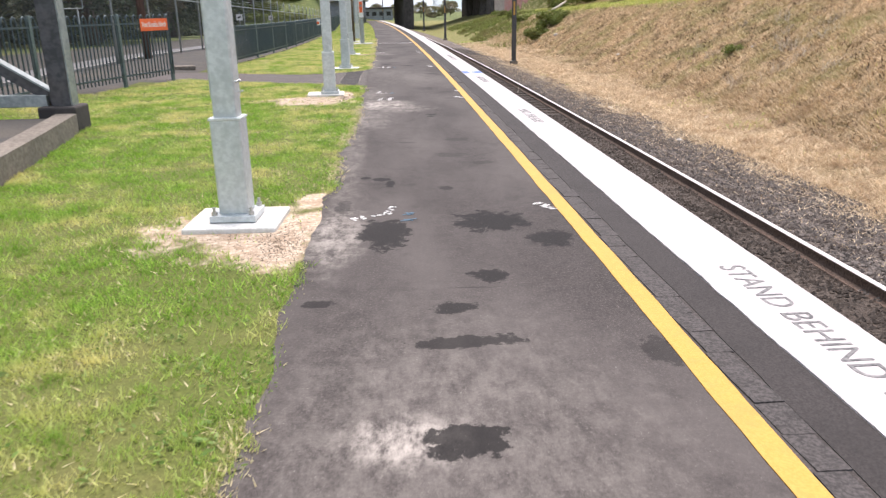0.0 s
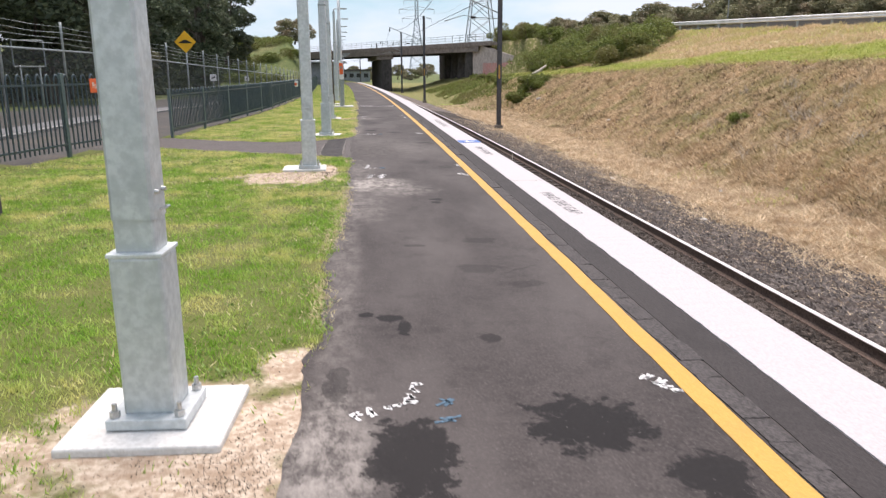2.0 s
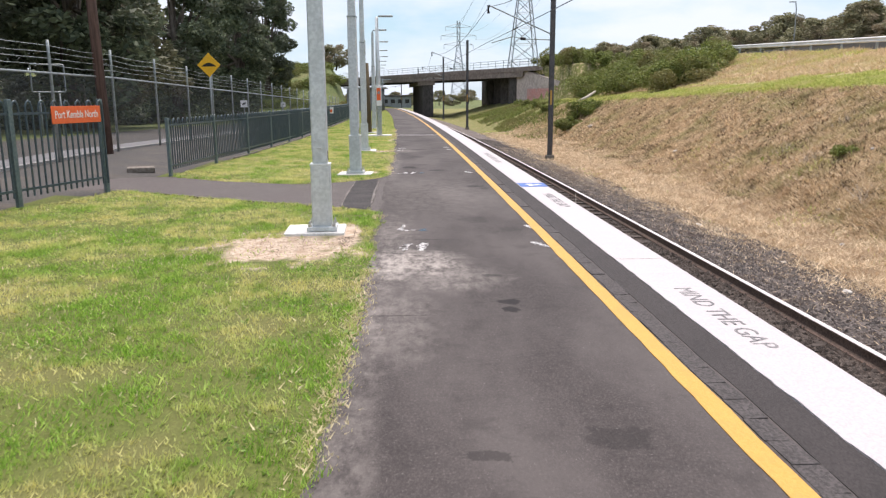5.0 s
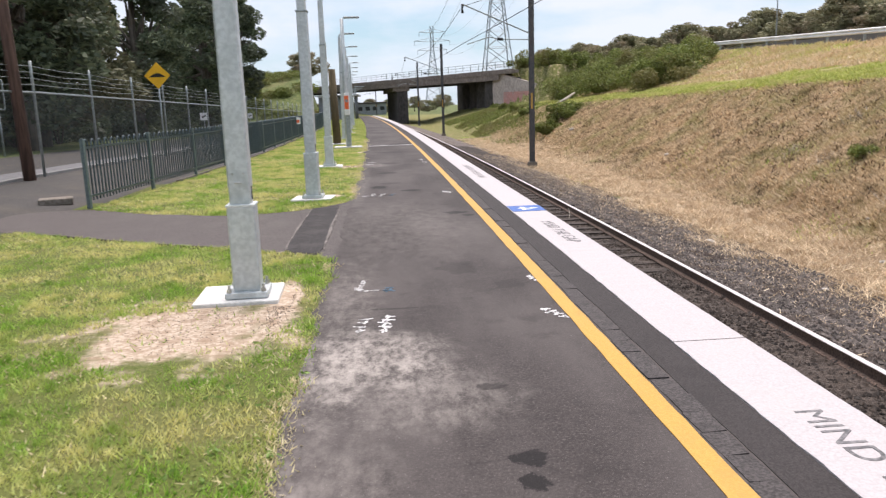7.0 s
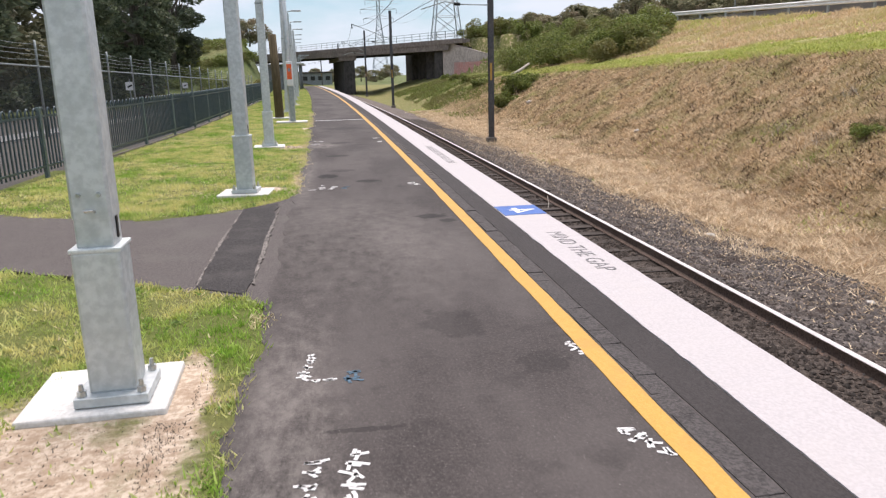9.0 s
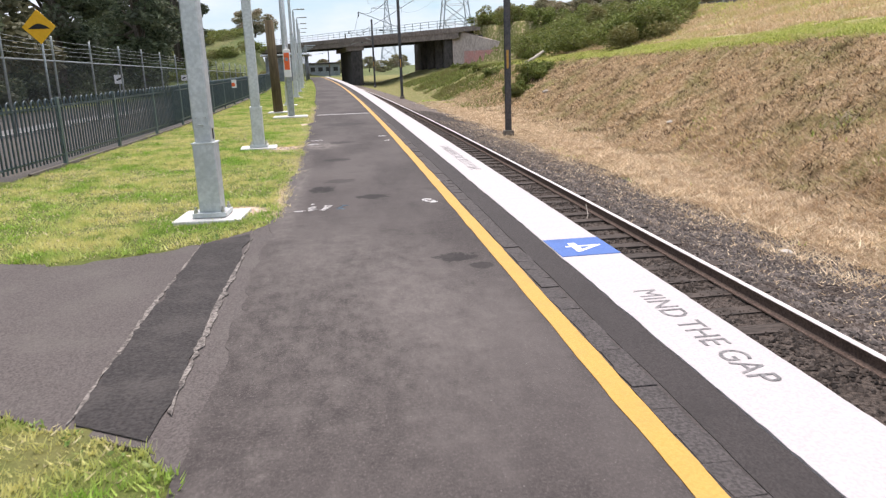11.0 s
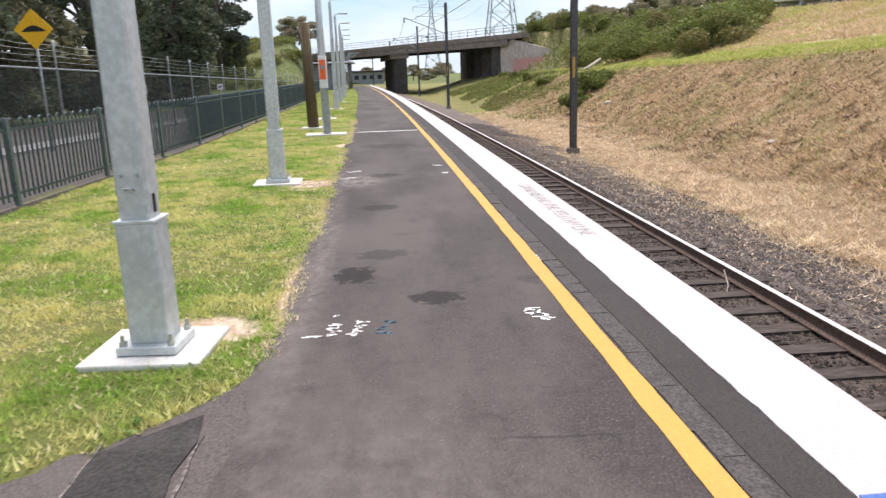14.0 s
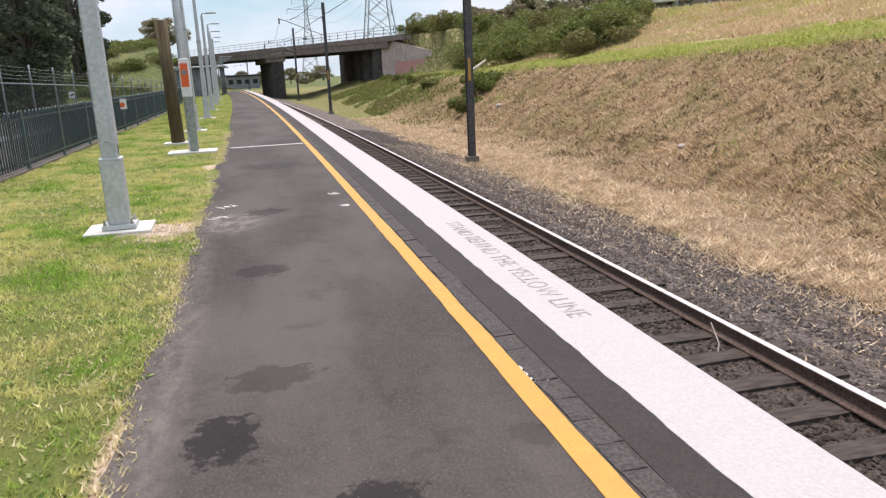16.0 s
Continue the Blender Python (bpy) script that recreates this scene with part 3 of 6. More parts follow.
# ---- platform ----
platform = band("platform", -0.60, 1.93, -0.5, 0.0, -14, 125, M_ASPHALT, 0.07, 0.022, 0.004)
rim_co = np.zeros(len(platform.data.vertices) * 3)
platform.data.vertices.foreach_get("co", rim_co)
rim_co = rim_co.reshape(-1, 3)
rim_n = len(rim_co) // 2
rim_co[:rim_n, 0] = rim_x(rim_co[:rim_n, 1]) - 0.035
platform.data.vertices.foreach_set("co", rim_co.ravel())
tagged(platform, "long grey asphalt railway platform with dark stains", "platform", kind="structure")
wall = band("platform_wall", 1.95, 2.36, -1.6, -0.03, -14, 125, M_FACE, 1.0)
tagged(wall, "stained concrete face of the railway platform", "platform wall", kind="structure")
line = band("yellow_line", 1.425, 1.548, 0.001, 0.005, -14, 125, M_YELLOW, 0.1, 0.004, 0.004)
tagged(line, "worn yellow safety line painted along the platform", "line marking", kind="structure")
endline = part("cross_line", box(bmesh.new(), (0.5, 38.3, 0.004), (1.7, 0.11, 0.006), rz=0.02), M_SPRAY)
tagged(endline, "white line painted across the asphalt platform", "line marking", kind="structure")

strip = band("edge_strip", 1.70, 1.931, 0.0, 0.004, -14, 125, M_STRIP, 0.12, 0.005, 0.0)
tagged(strip, "smooth dark asphalt strip beside the white coping", "asphalt strip", kind="structure")

# white coping slabs
coping = new("coping")
tagged(coping, "white painted concrete coping along the platform edge", "platform edge", kind="structure")
JOINTS = [-14, -1.0, 13.05, 37.6, 44, 50, 56, 62, 70, 80, 90, 100, 125]
for a, b in zip(JOINTS, JOINTS[1:]):
    s = band("coping_slab", 1.932, 2.42, -0.22, 0.012, a + 0.0005, b - 0.0005, M_WHITE, 0.06, 0.005, 0.001, 0.0008)
    s.parent = coping

# path to the gate
PATH_NEAR = [(-0.30, 16.0), (-0.44, 16.2), (-0.67, 16.57), (-1.08, 16.82), (-1.9, 17.35), (-2.86, 17.9), (-4.2, 18.75), (-5.4, 19.4), (-6.2, 19.4)]
PATH_FAR = [(-0.30, 21.4), (-0.44, 21.3), (-0.70, 20.85), (-1.05, 20.45), (-1.6, 20.1), (-2.2, 20.0), (-3.6, 20.6), (-4.98, 21.6), (-6.2, 21.8)]


def ragged(pts, amp, seed, n=8):
    """A polyline cut into short uneven steps."""
    r = np.random.default_rng(seed)
    out = []
    for (x0, y0), (x1, y1) in zip(pts, pts[1:]):
        for k in range(n):
            t = k / n
            w = r.normal(0, amp)
            side = abs(y1 - y0) > 3 * abs(x1 - x0)
            out.append((x0 + (x1 - x0) * t + (w if side else 0), y0 + (y1 - y0) * t + (0 if side else w)))
    return out + [pts[-1]]


def slab(name, near, far, z0, z1, material):
    bm = bmesh.new()
    rows = []
    for (x0, y0), (x1, y1) in zip(near, far):
        rows.append([bm.verts.new((x0, y0, z0)), bm.verts.new((x0, y0, z1)), bm.verts.new((x1, y1, z1)), bm.verts.new((x1, y1, z0))])
    for p, q in zip(rows, rows[1:]):
        for k in range(3):
            bm.faces.new((p[k], q[k], q[k + 1], p[k + 1]))
    bmesh.ops.recalc_face_normals(bm, faces=bm.faces)
    return part(name, bm, material)


path = slab("footpath", ragged(PATH_NEAR, 0.02, 1), ragged(PATH_FAR, 0.025, 2), -0.1, -0.004, M_PATH)
tagged(path, "grey asphalt footpath crossing the lawn to a gateway", "footpath", kind="structure")
patch = slab("asphalt_patch", ragged([(-1.06, 16.85), (-1.08, 18.5), (-1.05, 20.4)], 0.012, 3), ragged([(-0.66, 16.62), (-0.62, 18.5), (-0.66, 20.72)], 0.012, 4), -0.1, 0.004, M_PATCH)
tagged(patch, "darker asphalt repair strip beside the platform", "asphalt patch", kind="structure")

M_EDGE = plain("pale dusty asphalt rim", (0.055, 0.048, 0.045), (0.27, 0.245, 0.225), 36, 5, 0.9, dirt=0.8, dirtcol=(0.06, 0.052, 0.05))
for xa, xb, sd in ((-1.078, -1.068, 11), (-0.640, -0.618, 12)):
    rim_ = slab("patch_rim", ragged([(xa, 16.9), (xa - 0.02, 18.5), (xa + 0.02, 20.4)], 0.005, sd, 24), ragged([(xb, 16.85), (xb, 18.5), (xb + 0.01, 20.5)], 0.008, sd + 5, 24), -0.05, 0.006, M_EDGE)
    tagged(rim_, "pale dusty rim of the asphalt repair", "asphalt rim", kind="structure")

# street beyond the fence
for nm, u0, u1, z, mt, lb, cat in (("pavement", -9.4, -8.3, 0.13, M_FOOT, "pale concrete strip along the street", "pavement"), ("street_kerb", -8.3, -8.14, 0.15, M_KERB, "pale concrete kerb along the street", "kerb"), ("road", -15.2, -9.6, 0.04, M_ROAD, "grey asphalt street behind the chain-link fence", "road")):
    ys = np.arange(-20, 118, 1.0)
    zz = z + 0.06 - 0.0158 * np.clip(ys - 27, 0, 200)
    v = np.concatenate([np.stack([np.full(len(ys), x), ys, zz + dz], 1) for x, dz in ((u0, -0.4), (u0, 0), (u1, 0), (u1, -0.4))])
    i, n_ = np.arange(len(ys) - 1), len(ys)
    me = fast_mesh(nm, v, np.concatenate([np.stack([i + k * n_, i + (k + 1) * n_, i + (k + 1) * n_ + 1, i + k * n_ + 1], 1) for k in range(3)]))
    tagged(part(nm, me, mt), lb, cat, kind="structure")

# ---- railway track ----
track = new("railway_track")
tagged(track, "single railway track with rusty rails on timber sleepers", "railway track", kind="structure")
RAIL = [(-0.068, 0), (0.068, 0), (0.064, 0.014), (0.012, 0.034), (0.009, 0.11), (0.034, 0.124), (0.036, 0.152), (0.028, 0.16), (-0.028, 0.16), (-0.036, 0.152), (-0.034, 0.124), (-0.009, 0.11), (-0.012, 0.034), (-0.064, 0.014)]
for u in (3.28, 4.80):
    ys = np.concatenate([np.arange(-14, 60, 1.0), np.arange(60, 261, 3.0)])
    n_ = len(ys)
    v = np.concatenate([np.stack([u + bend(ys) + dx, ys, np.full(n_, -1.235 + dz)], 1) for dx, dz in RAIL])
    i, k_ = np.arange(n_ - 1), len(RAIL)
    f = np.concatenate([np.stack([i + k * n_, i + (k + 1) % k_ * n_, i + (k + 1) % k_ * n_ + 1, i + k * n_ + 1], 1) for k in range(k_)])
    rail = part("rail", fast_mesh("rail", v, f), M_RAIL, track)
    rail.data.materials.append(M_RAILTOP)
    rail.data.polygons.foreach_set("material_index", np.repeat([1 if k in (6, 7, 8) else 0 for k in range(k_)], n_ - 1).astype(np.int32))
sl_meshes = []
for k in range(4):
    bm = box(bmesh.new(), (0, 0, 0), (2.42, 0.235, 0.13))
    for vt in bm.verts:
        vt.co += Vector((random.uniform(-0.03, 0.03), random.uniform(-0.012, 0.012), random.uniform(-0.008, 0.008)))
    me = bpy.data.meshes.new("sleeper")
    bm.to_mesh(me)
    me.materials.append(M_SLEEPER)
    sl_meshes.append(me)

# ---- ballast stones ----


def stones(name, n, u0, u1, y0, y1, size, material, zoff=0.0):
    u = RNG.uniform(u0, u1, n)
    y = y0 + (y1 - y0) * RNG.uniform(0, 1, n) ** 1.25
    x = u + bend(y)
    z = ground_height(u, y) + zoff
    s = size * RNG.uniform(0.5, 1.4, (n, 1, 1))
    base = np.array([[1, 0, 0], [-0.9, 0.2, 0], [0.1, 1, 0.1], [-0.1, -1, 0], [0.2, 0.1, 0.75], [0, 0, -0.7]])
    v = base[None] * RNG.uniform(0.6, 1.3, (n, 6, 3))
    a = RNG.uniform(0, 6.28, n)
    ca, sa = np.cos(a)[:, None], np.sin(a)[:, None]
    v = np.stack([v[..., 0] * ca - v[..., 1] * sa, v[..., 0] * sa + v[..., 1] * ca, v[..., 2]], -1) * s
    v = v + np.stack([x, y, z], 1)[:, None]
    f = np.array([[0, 2, 4], [2, 1, 4], [1, 3, 4], [3, 0, 4], [2, 0, 5], [1, 2, 5], [3, 1, 5], [0, 3, 5]])
    f = f[None] + (np.arange(n) * 6)[:, None, None]
    return part(name, fast_mesh(name, v.reshape(-1, 3), f.reshape(-1, 3)), material)


tagged(stones("ballast", 80000, 4.75, 7.9, 0, 60, 0.028, M_STONE, 0.004), "dark brown and grey crushed stone ballast", "ballast", kind="stuff")
tagged(stones("ballast", 55000, 2.5, 4.75, 0, 60, 0.028, M_STONEDARK, 0.004), "dark brown crushed stone between the rails, darkened for platform shade", "ballast", kind="stuff")


# ---- lamp posts ----
def lamp_post(front=False, slip=(0.0, 0.0)):
    """slip: how far the pad lies off the post's centre."""
    post = new("lamp_post")
    tagged(post, "galvanised steel lamp post with sleeved base on a concrete pad", "lamp post", "platform lamp posts")
    part("concrete_pad", box(bmesh.new(), (slip[0], slip[1], 0.015), (0.70, 0.64, 0.09), 0.012), M_PAD, post, "pale square concrete footing")
    bp = part("base_plate", box(bmesh.new(), (0, 0, 0.09), (0.35, 0.35, 0.05), 0.006), M_GALV, post)
    for sx in (-1, 1):
        for sy in (-1, 1):
            bm = bmesh.new()
            bmesh.ops.create_cone(bm, cap_ends=True, segments=6, radius1=0.023, radius2=0.023, depth=0.03, matrix=Matrix.Translation((sx * 0.14, sy * 0.14, 0.13)))
            bmesh.ops.create_cone(bm, cap_ends=True, segments=10, radius1=0.013, radius2=0.011, depth=0.05, matrix=Matrix.Translation((sx * 0.14, sy * 0.14, 0.155)))
            part("anchor_bolt", bm, M_BOLT, bp)
    part("sleeve", box(bmesh.new(), (0, 0, 0.47), (0.226, 0.226, 0.72), 0.016), M_GALV, post)
    part("sleeve_cap", box(bmesh.new(), (0, 0, 0.836), (0.238, 0.238, 0.02), 0.005), M_RIM, post)
    part("inner_shaft", box(bmesh.new(), (0, 0, 0.92), (0.172, 0.172, 0.16), 0.012), M_GALV, post)
    bm = bmesh.new()
    rings = []
    for z, h in ((0.985, 0.091), (1.6, 0.090), (2.6, 0.086), (3.18, 0.083), (3.185, 0.072), (4.2, 0.064), (4.85, 0.058)):
        c = h * 0.84
        rings.append([bm.verts.new((x, y, z)) for x, y in ((h, -c), (h, c), (c, h), (-c, h), (-h, c), (-h, -c), (-c, -h), (c, -h))])
    for p, q in zip(rings, rings[1:]):
        for k in range(8):
            bm.faces.new((p[k], p[(k + 1) % 8], q[(k + 1) % 8], q[k]))
    bm.faces.new(rings[0][::-1]), bm.faces.new(rings[-1])
    shaft = part("shaft", bm, M_GALV, post)
    part("collar", box(bmesh.new(), (0, 0, 3.19), (0.19, 0.19, 0.035), 0.01), M_GALVDARK, shaft)
    turn = Matrix.Rotation(radians(-90 if front else 0), 4, "Z")
    for bx, by in ((0.1, -0.045), (0.1, 0.045)):
        bm = bmesh.new()
        bmesh.ops.create_cone(bm, cap_ends=True, segments=8, radius1=0.012, radius2=0.009, depth=0.02, matrix=turn @ Matrix.Translation((bx, by, 1.10)) @ Matrix.Rotation(radians(90), 4, "Y"))
        part("dome_bolt", bm, M_BOLT, shaft)
    part("latch", tube(bmesh.new(), [turn @ Vector(q) for q in ((0.098, -0.02, 1.02), (0.125, -0.02, 1.03), (0.125, 0.02, 1.03), (0.098, 0.02, 1.02))], 0.007, 6), M_BOLT, shaft)
    if front:
        part("cable_slot", box(bmesh.new(), (0.0895, 0, 0.93), (0.006, 0.03, 0.11), 0.002), M_BLACK, post)
    arm = part("lamp_arm", tube(bmesh.new(), [(0, 0, 4.80), (0, 0, 4.92), (0.06, 0, 4.97), (0.22, 0, 4.98)], 0.026, 8), M_LAMP, post)
    bm = box(bmesh.new(), (0.46, 0, 4.985), (0.52, 0.2, 0.06), 0.02)
    part("lamp_head", bm, M_LAMP, post, "flat grey LED lamp head")
    part("lens", box(bmesh.new(), (0.50, 0, 4.953), (0.36, 0.15, 0.008)), M_SIGNWHITE, arm)
    return post


lamp = lamp_post()
lamp.matrix_basis = pose(-1.20, 5.71, -0.03, 0, 0, -3)
LAMPS = [(-1.112, 14.91, 2), (-1.137, 21.73, -5), (-1.30, 28.78, 2)] + [(-1.5 + float(bend(y)) + 0.05 * (i % 2), y, (i * 37) % 7 - 3) for i, y in enumerate((45.5, 53.5, 62.0, 70, 78, 86, 94))]
lamp2 = lamp_post(True, (-0.085, 0.07))
lamp2.matrix_basis = pose(LAMPS[0][0], LAMPS[0][1] - 0.06, -0.03, 0, 0, LAMPS[0][2])
lamp3 = lamp_post(True, (-0.01, 0.02))
lamp3.matrix_basis = pose(LAMPS[1][0], LAMPS[1][1] - 0.06, -0.03, 0, 0, LAMPS[1][2])
for x, y, r in LAMPS[2:]:
    copy_thing(lamp3, pose(x, y - 0.06, -0.03, 0, 0, r))

# ---- help point, timber post ----
hp = new("help_point")
tagged(hp, "grey lamp column with an orange and white help point box", "help point")
part("concrete_pad", box(bmesh.new(), (0.0, 0, 0.015), (1.05, 0.7, 0.09), 0.012), M_PAD, hp)
part("pedestal", box(bmesh.new(), (0.05, -0.1, 0.66), (0.17, 0.15, 1.22), 0.012), M_GALVDARK, hp)
hb = part("call_box", box(bmesh.new(), (0.03, -0.12, 1.66), (0.21, 0.2, 0.82), 0.02), M_SIGNWHITE, hp, "white call box")
part("call_panel", box(bmesh.new(), (0.03, -0.226, 1.72), (0.16, 0.014, 0.5), 0.004), M_ORANGE, hb, "orange call panel")
part("speaker", box(bmesh.new(), (0.03, -0.236, 1.78), (0.09, 0.012, 0.1), 0.003), M_SHED, hb)
part("shaft", tube(bmesh.new(), [(0, 0.1, 0.05), (0, 0.1, 2.6), (0, 0.1, 4.8)], [0.095, 0.085, 0.06], 10), M_GALV, hp)
part("lamp_head", box(bmesh.new(), (0.36, 0.1, 4.83), (0.6, 0.2, 0.06), 0.02), M_LAMP, hp)
hp.matrix_basis = pose(-1.15, 37.6, 0)

bollard = new("timber_post")
tagged(bollard, "thick cut-off brown timber pole standing in the lawn", "timber post")
part("pole", tube(bmesh.new(), [(0, 0, -0.05), (-0.03, 0, 1.4), (-0.07, 0, 3.1)], [0.17, 0.158, 0.145], 14), M_TIMBER, bollard)
part("footing", box(bmesh.new(), (0.02, 0, 0.01), (0.75, 0.6, 0.08), 0.012), M_PAD, bollard)
bollard.matrix_basis = pose(-1.72, 40.5, 0)

banner = new("hanging_banner")
tagged(banner, "pale flag sign bracketed to a lamp post", "sign")
bm = bmesh.new()
box(bm, (0.2, 0, 0), (0.3, 0.012, 0.42), 0.003)
part("sign_panel", bm, M_SIGNWHITE, banner)
part("clamp", box(bmesh.new(), (0.02, 0, 0.2), (0.1, 0.05, 0.3), 0.005), M_ORANGE, banner)
banner.matrix_basis = pose(-1.31, 28.86, 3.0, 0, 0, -72)

# ---- green railings ----


def hoop_mesh():
    """Two uprights joined by a round bow."""
    pts = [(0, 0, 0.12), (0, 0, 1.04)] + [(0.066 - 0.066 * math.cos(a), 0, 1.04 + 0.09 * math.sin(a)) for a in np.linspace(0.4, math.pi - 0.4, 5)] + [(0.132, 0, 1.04), (0.132, 0, 0.12)]
    bm = bmesh.new()
    rings = []
    for i, p in enumerate(pts):
        p = Vector(p)
        d = (Vector(pts[min(i + 1, len(pts) - 1)]) - Vector(pts[max(i - 1, 0)])).normalized()
        a, b = Vector((0, 1, 0)), d.cross(Vector((0, 1, 0)))
        rings.append([bm.verts.new(p + (a * math.cos(t) + b * math.sin(t)) * 0.0160) for t in (0.5, 1.76, 3.01, 4.27, 5.53)])
    for r, q in zip(rings, rings[1:]):
        for k in range(5):
            bm.faces.new((r[k], q[k], q[(k + 1) % 5], r[(k + 1) % 5])).smooth = True
    me = bpy.data.meshes.new("hoop")
    bm.to_mesh(me)
    me.materials.append(M_FENCE)
    return me


HOOP = hoop_mesh()
bmp = box(bmesh.new(), (0, 0, 0.55), (0.085, 0.06, 1.2), 0.006)
POST = bpy.data.meshes.new("post")
bmp.to_mesh(POST)
POST.materials.append(M_FENCELIGHT)


def railing(name, label, y0, y1, z, nearest, tall=1.0):
    """Bow-topped railings along fence_x; hoops past y = nearest are joined."""
    fence = new(name)
    tagged(fence, label, "fence", "green railings")
    y = y0
    grow = Matrix.Diagonal((1, 1, tall, 1))
    x_of = lambda q: float(fence_x(q))
    far_v, far_f = [], []
    hv = np.zeros(len(HOOP.vertices) * 3)
    HOOP.vertices.foreach_get("co", hv)
    hv = hv.reshape(-1, 3)
    hf = np.array([p.vertices[:] for p in HOOP.polygons])
    spots = []
    while y < y1:
        dx = x_of(y + 0.05) - x_of(y)
        step = 0.262 / math.hypot(1, dx / 0.05)
        spots.append((x_of(y), y, math.atan2(0.05, dx)))
        y += step
    for i, (x, yy, a) in enumerate(spots):
        if i % 11 == 0:
            part("post", POST, None, fence, m=pose(x, yy, z, 0, 0, math.degrees(a)) @ grow)
            rail_end = spots[min(i + 11, len(spots) - 1)]
            for zz in (0.2 * tall, 1.0 * tall):
                d = Vector((rail_end[0] - x, rail_end[1] - yy, 0))
                if d.length > 0.1:
                    mid = Vector((x, yy, z + zz)) + d / 2
                    part("rail", box(bmesh.new(), (0, 0, 0), (d.length, 0.03, 0.035)), M_FENCE, fence, m=Matrix.Translation(mid) @ Matrix.Rotation(math.atan2(d.y, d.x), 4, "Z"))
        mm = pose(x + 0.05 * math.cos(a), yy + 0.05 * math.sin(a), z, 0, 0, math.degrees(a)) @ grow
        if yy < nearest:
            part("hoop", HOOP, None, fence, m=mm)
        else:
            w = np.array(mm)
            far_f.append(hf + len(far_v) * len(hv))
            far_v.append(hv @ w[:3, :3].T + w[:3, 3])
    x, yy, a = spots[-1]
    part("end_post", POST, None, fence, m=pose(x, yy + 0.2, z, 0, 0, math.degrees(a)) @ grow)
    if far_v:
        tagged(part("far_hoops", fast_mesh("far_hoops", np.concatenate(far_v), np.concatenate(far_f), True), M_FENCE, fence), kind="stuff")
    return fence


f1 = railing("railings", "dark green bow-topped steel railings with an orange station sign", 8.5, 19.05, 0.0, 30, 1.36)
f2 = railing("railings", "long run of dark green bow-topped steel railings beside the lawn", 21.65, 100, 0.0, 60, 1.03)
kerb = slab("fence_plinth", [(float(fence_x(y)) - 0.03, y) for y in range(26, 100, 2)], [(float(fence_x(y)) + 0.03, y) for y in range(26, 100, 2)], -0.1, 0.05, M_FACE)
tagged(kerb, "low concrete plinth under the green railings", "kerb", kind="structure")


def lettering(name, body, size, material, m, parent=None, width=None, depth=0.002):
    """Words as a flat mesh."""
    cu = bpy.data.curves.new(name, "FONT")
    cu.body, cu.size, cu.align_x, cu.align_y = body, size, "CENTER", "CENTER"
    cu.extrude = depth
    tmp = bpy.data.objects.new(name, cu)
    scene.collection.objects.link(tmp)
    bpy.context.view_layer.update()
    me = bpy.data.meshes.new_from_object(tmp.evaluated_get(bpy.context.evaluated_depsgraph_get()))
    bpy.data.objects.remove(tmp)
    me.name = name
    co = np.zeros(len(me.vertices) * 3)
    me.vertices.foreach_get("co", co)
    co = co.reshape(-1, 3)
    if width:
        co[:, 0] *= width / (co[:, 0].max() - co[:, 0].min())
        me.vertices.foreach_set("co", co.ravel())
    me.materials.clear()
    return part(name, me, material, parent, m=m)


board = new("station_sign")
tagged(board, "orange station name board with white lettering on the railings", "sign")
part("panel", box(bmesh.new(), (0, 0, 0), (1.13, 0.012, 0.265), 0.004), M_ORANGE, board)
lettering("station_name", "Port Kembla North", 0.17, M_SIGNWHITE, pose(0, -0.008, 0.0, 90, 0, 0), board, 0.98)
board.matrix_basis = pose(-5.305, 18.34, 1.325, 0, 0, 74.7)

# ---- chain-link street fence ----
street = new("chain_link_fence")
tagged(street, "tall chain-link fence with steel posts and barbed wire", "fence")


def street_z(y):
    return 0.12 - 0.0158 * max(0.0, y - 27)


ends = [12.8 + 3.6 * k for k in range(25)]
for y in ends:
    z = street_z(y)
    part("post", tube(bmesh.new(), [(-8, y, z - 0.1), (-8, y, z + 2.45), (-8, y, z + 2.74)], 0.036, 8), M_GALVDARK, street)
for a, b in zip(ends, ends[1:]):
    za, zb = street_z(a), street_z(b)
    part("top_rail", tube(bmesh.new(), [(-8, a, za + 2.02), (-8, b, zb + 2.02)], 0.026, 6), M_GALVDARK, street)
    me = fast_mesh("mesh_panel", np.array([(-7.99, a, za), (-7.99, b, zb), (-7.99, b, zb + 2.02), (-7.99, a, za + 2.02)]), np.array([[0, 1, 2, 3]]))
    part("mesh_panel", me, M_MESH, street)
    for h in (2.2, 2.34, 2.48, 2.62):
        sag = random.uniform(0.01, 0.05)
        part("barbed_wire", tube(bmesh.new(), [(-8, a, za + h), (-8.01, (a + b) / 2, (za + zb) / 2 + h - sag), (-8, b, zb + h)], 0.006, 4), M_GALVDARK, street)

backing = new("sign_frame")
tagged(backing, "bare steel pipe frame of a street sign seen from behind", "sign frame")
ring = [(sx_ * (0.62 + 0.07 * math.cos(a_)), 0, 2.62 + sz_ * (0.55 + 0.07 * math.sin(a_))) for sx_, sz_, a0 in ((1, 1, 0), (-1, 1, 1), (-1, -1, 0), (1, -1, 1)) for a_ in [abs(a0 * math.pi / 2 - q) for q in (0.0, 0.5, 1.07, math.pi / 2)]]
part("pipe", tube(bmesh.new(), ring + ring[:1], 0.035, 8, False), M_GALVDARK, backing)
for x in (-0.42, 0.42):
    part("leg", tube(bmesh.new(), [(x, 0.04, -0.3), (x, 0.04, 2.05)], 0.04, 8), M_GALVDARK, backing)
backing.matrix_basis = pose(-16.4, 42, -0.1, 0, 0, 20)

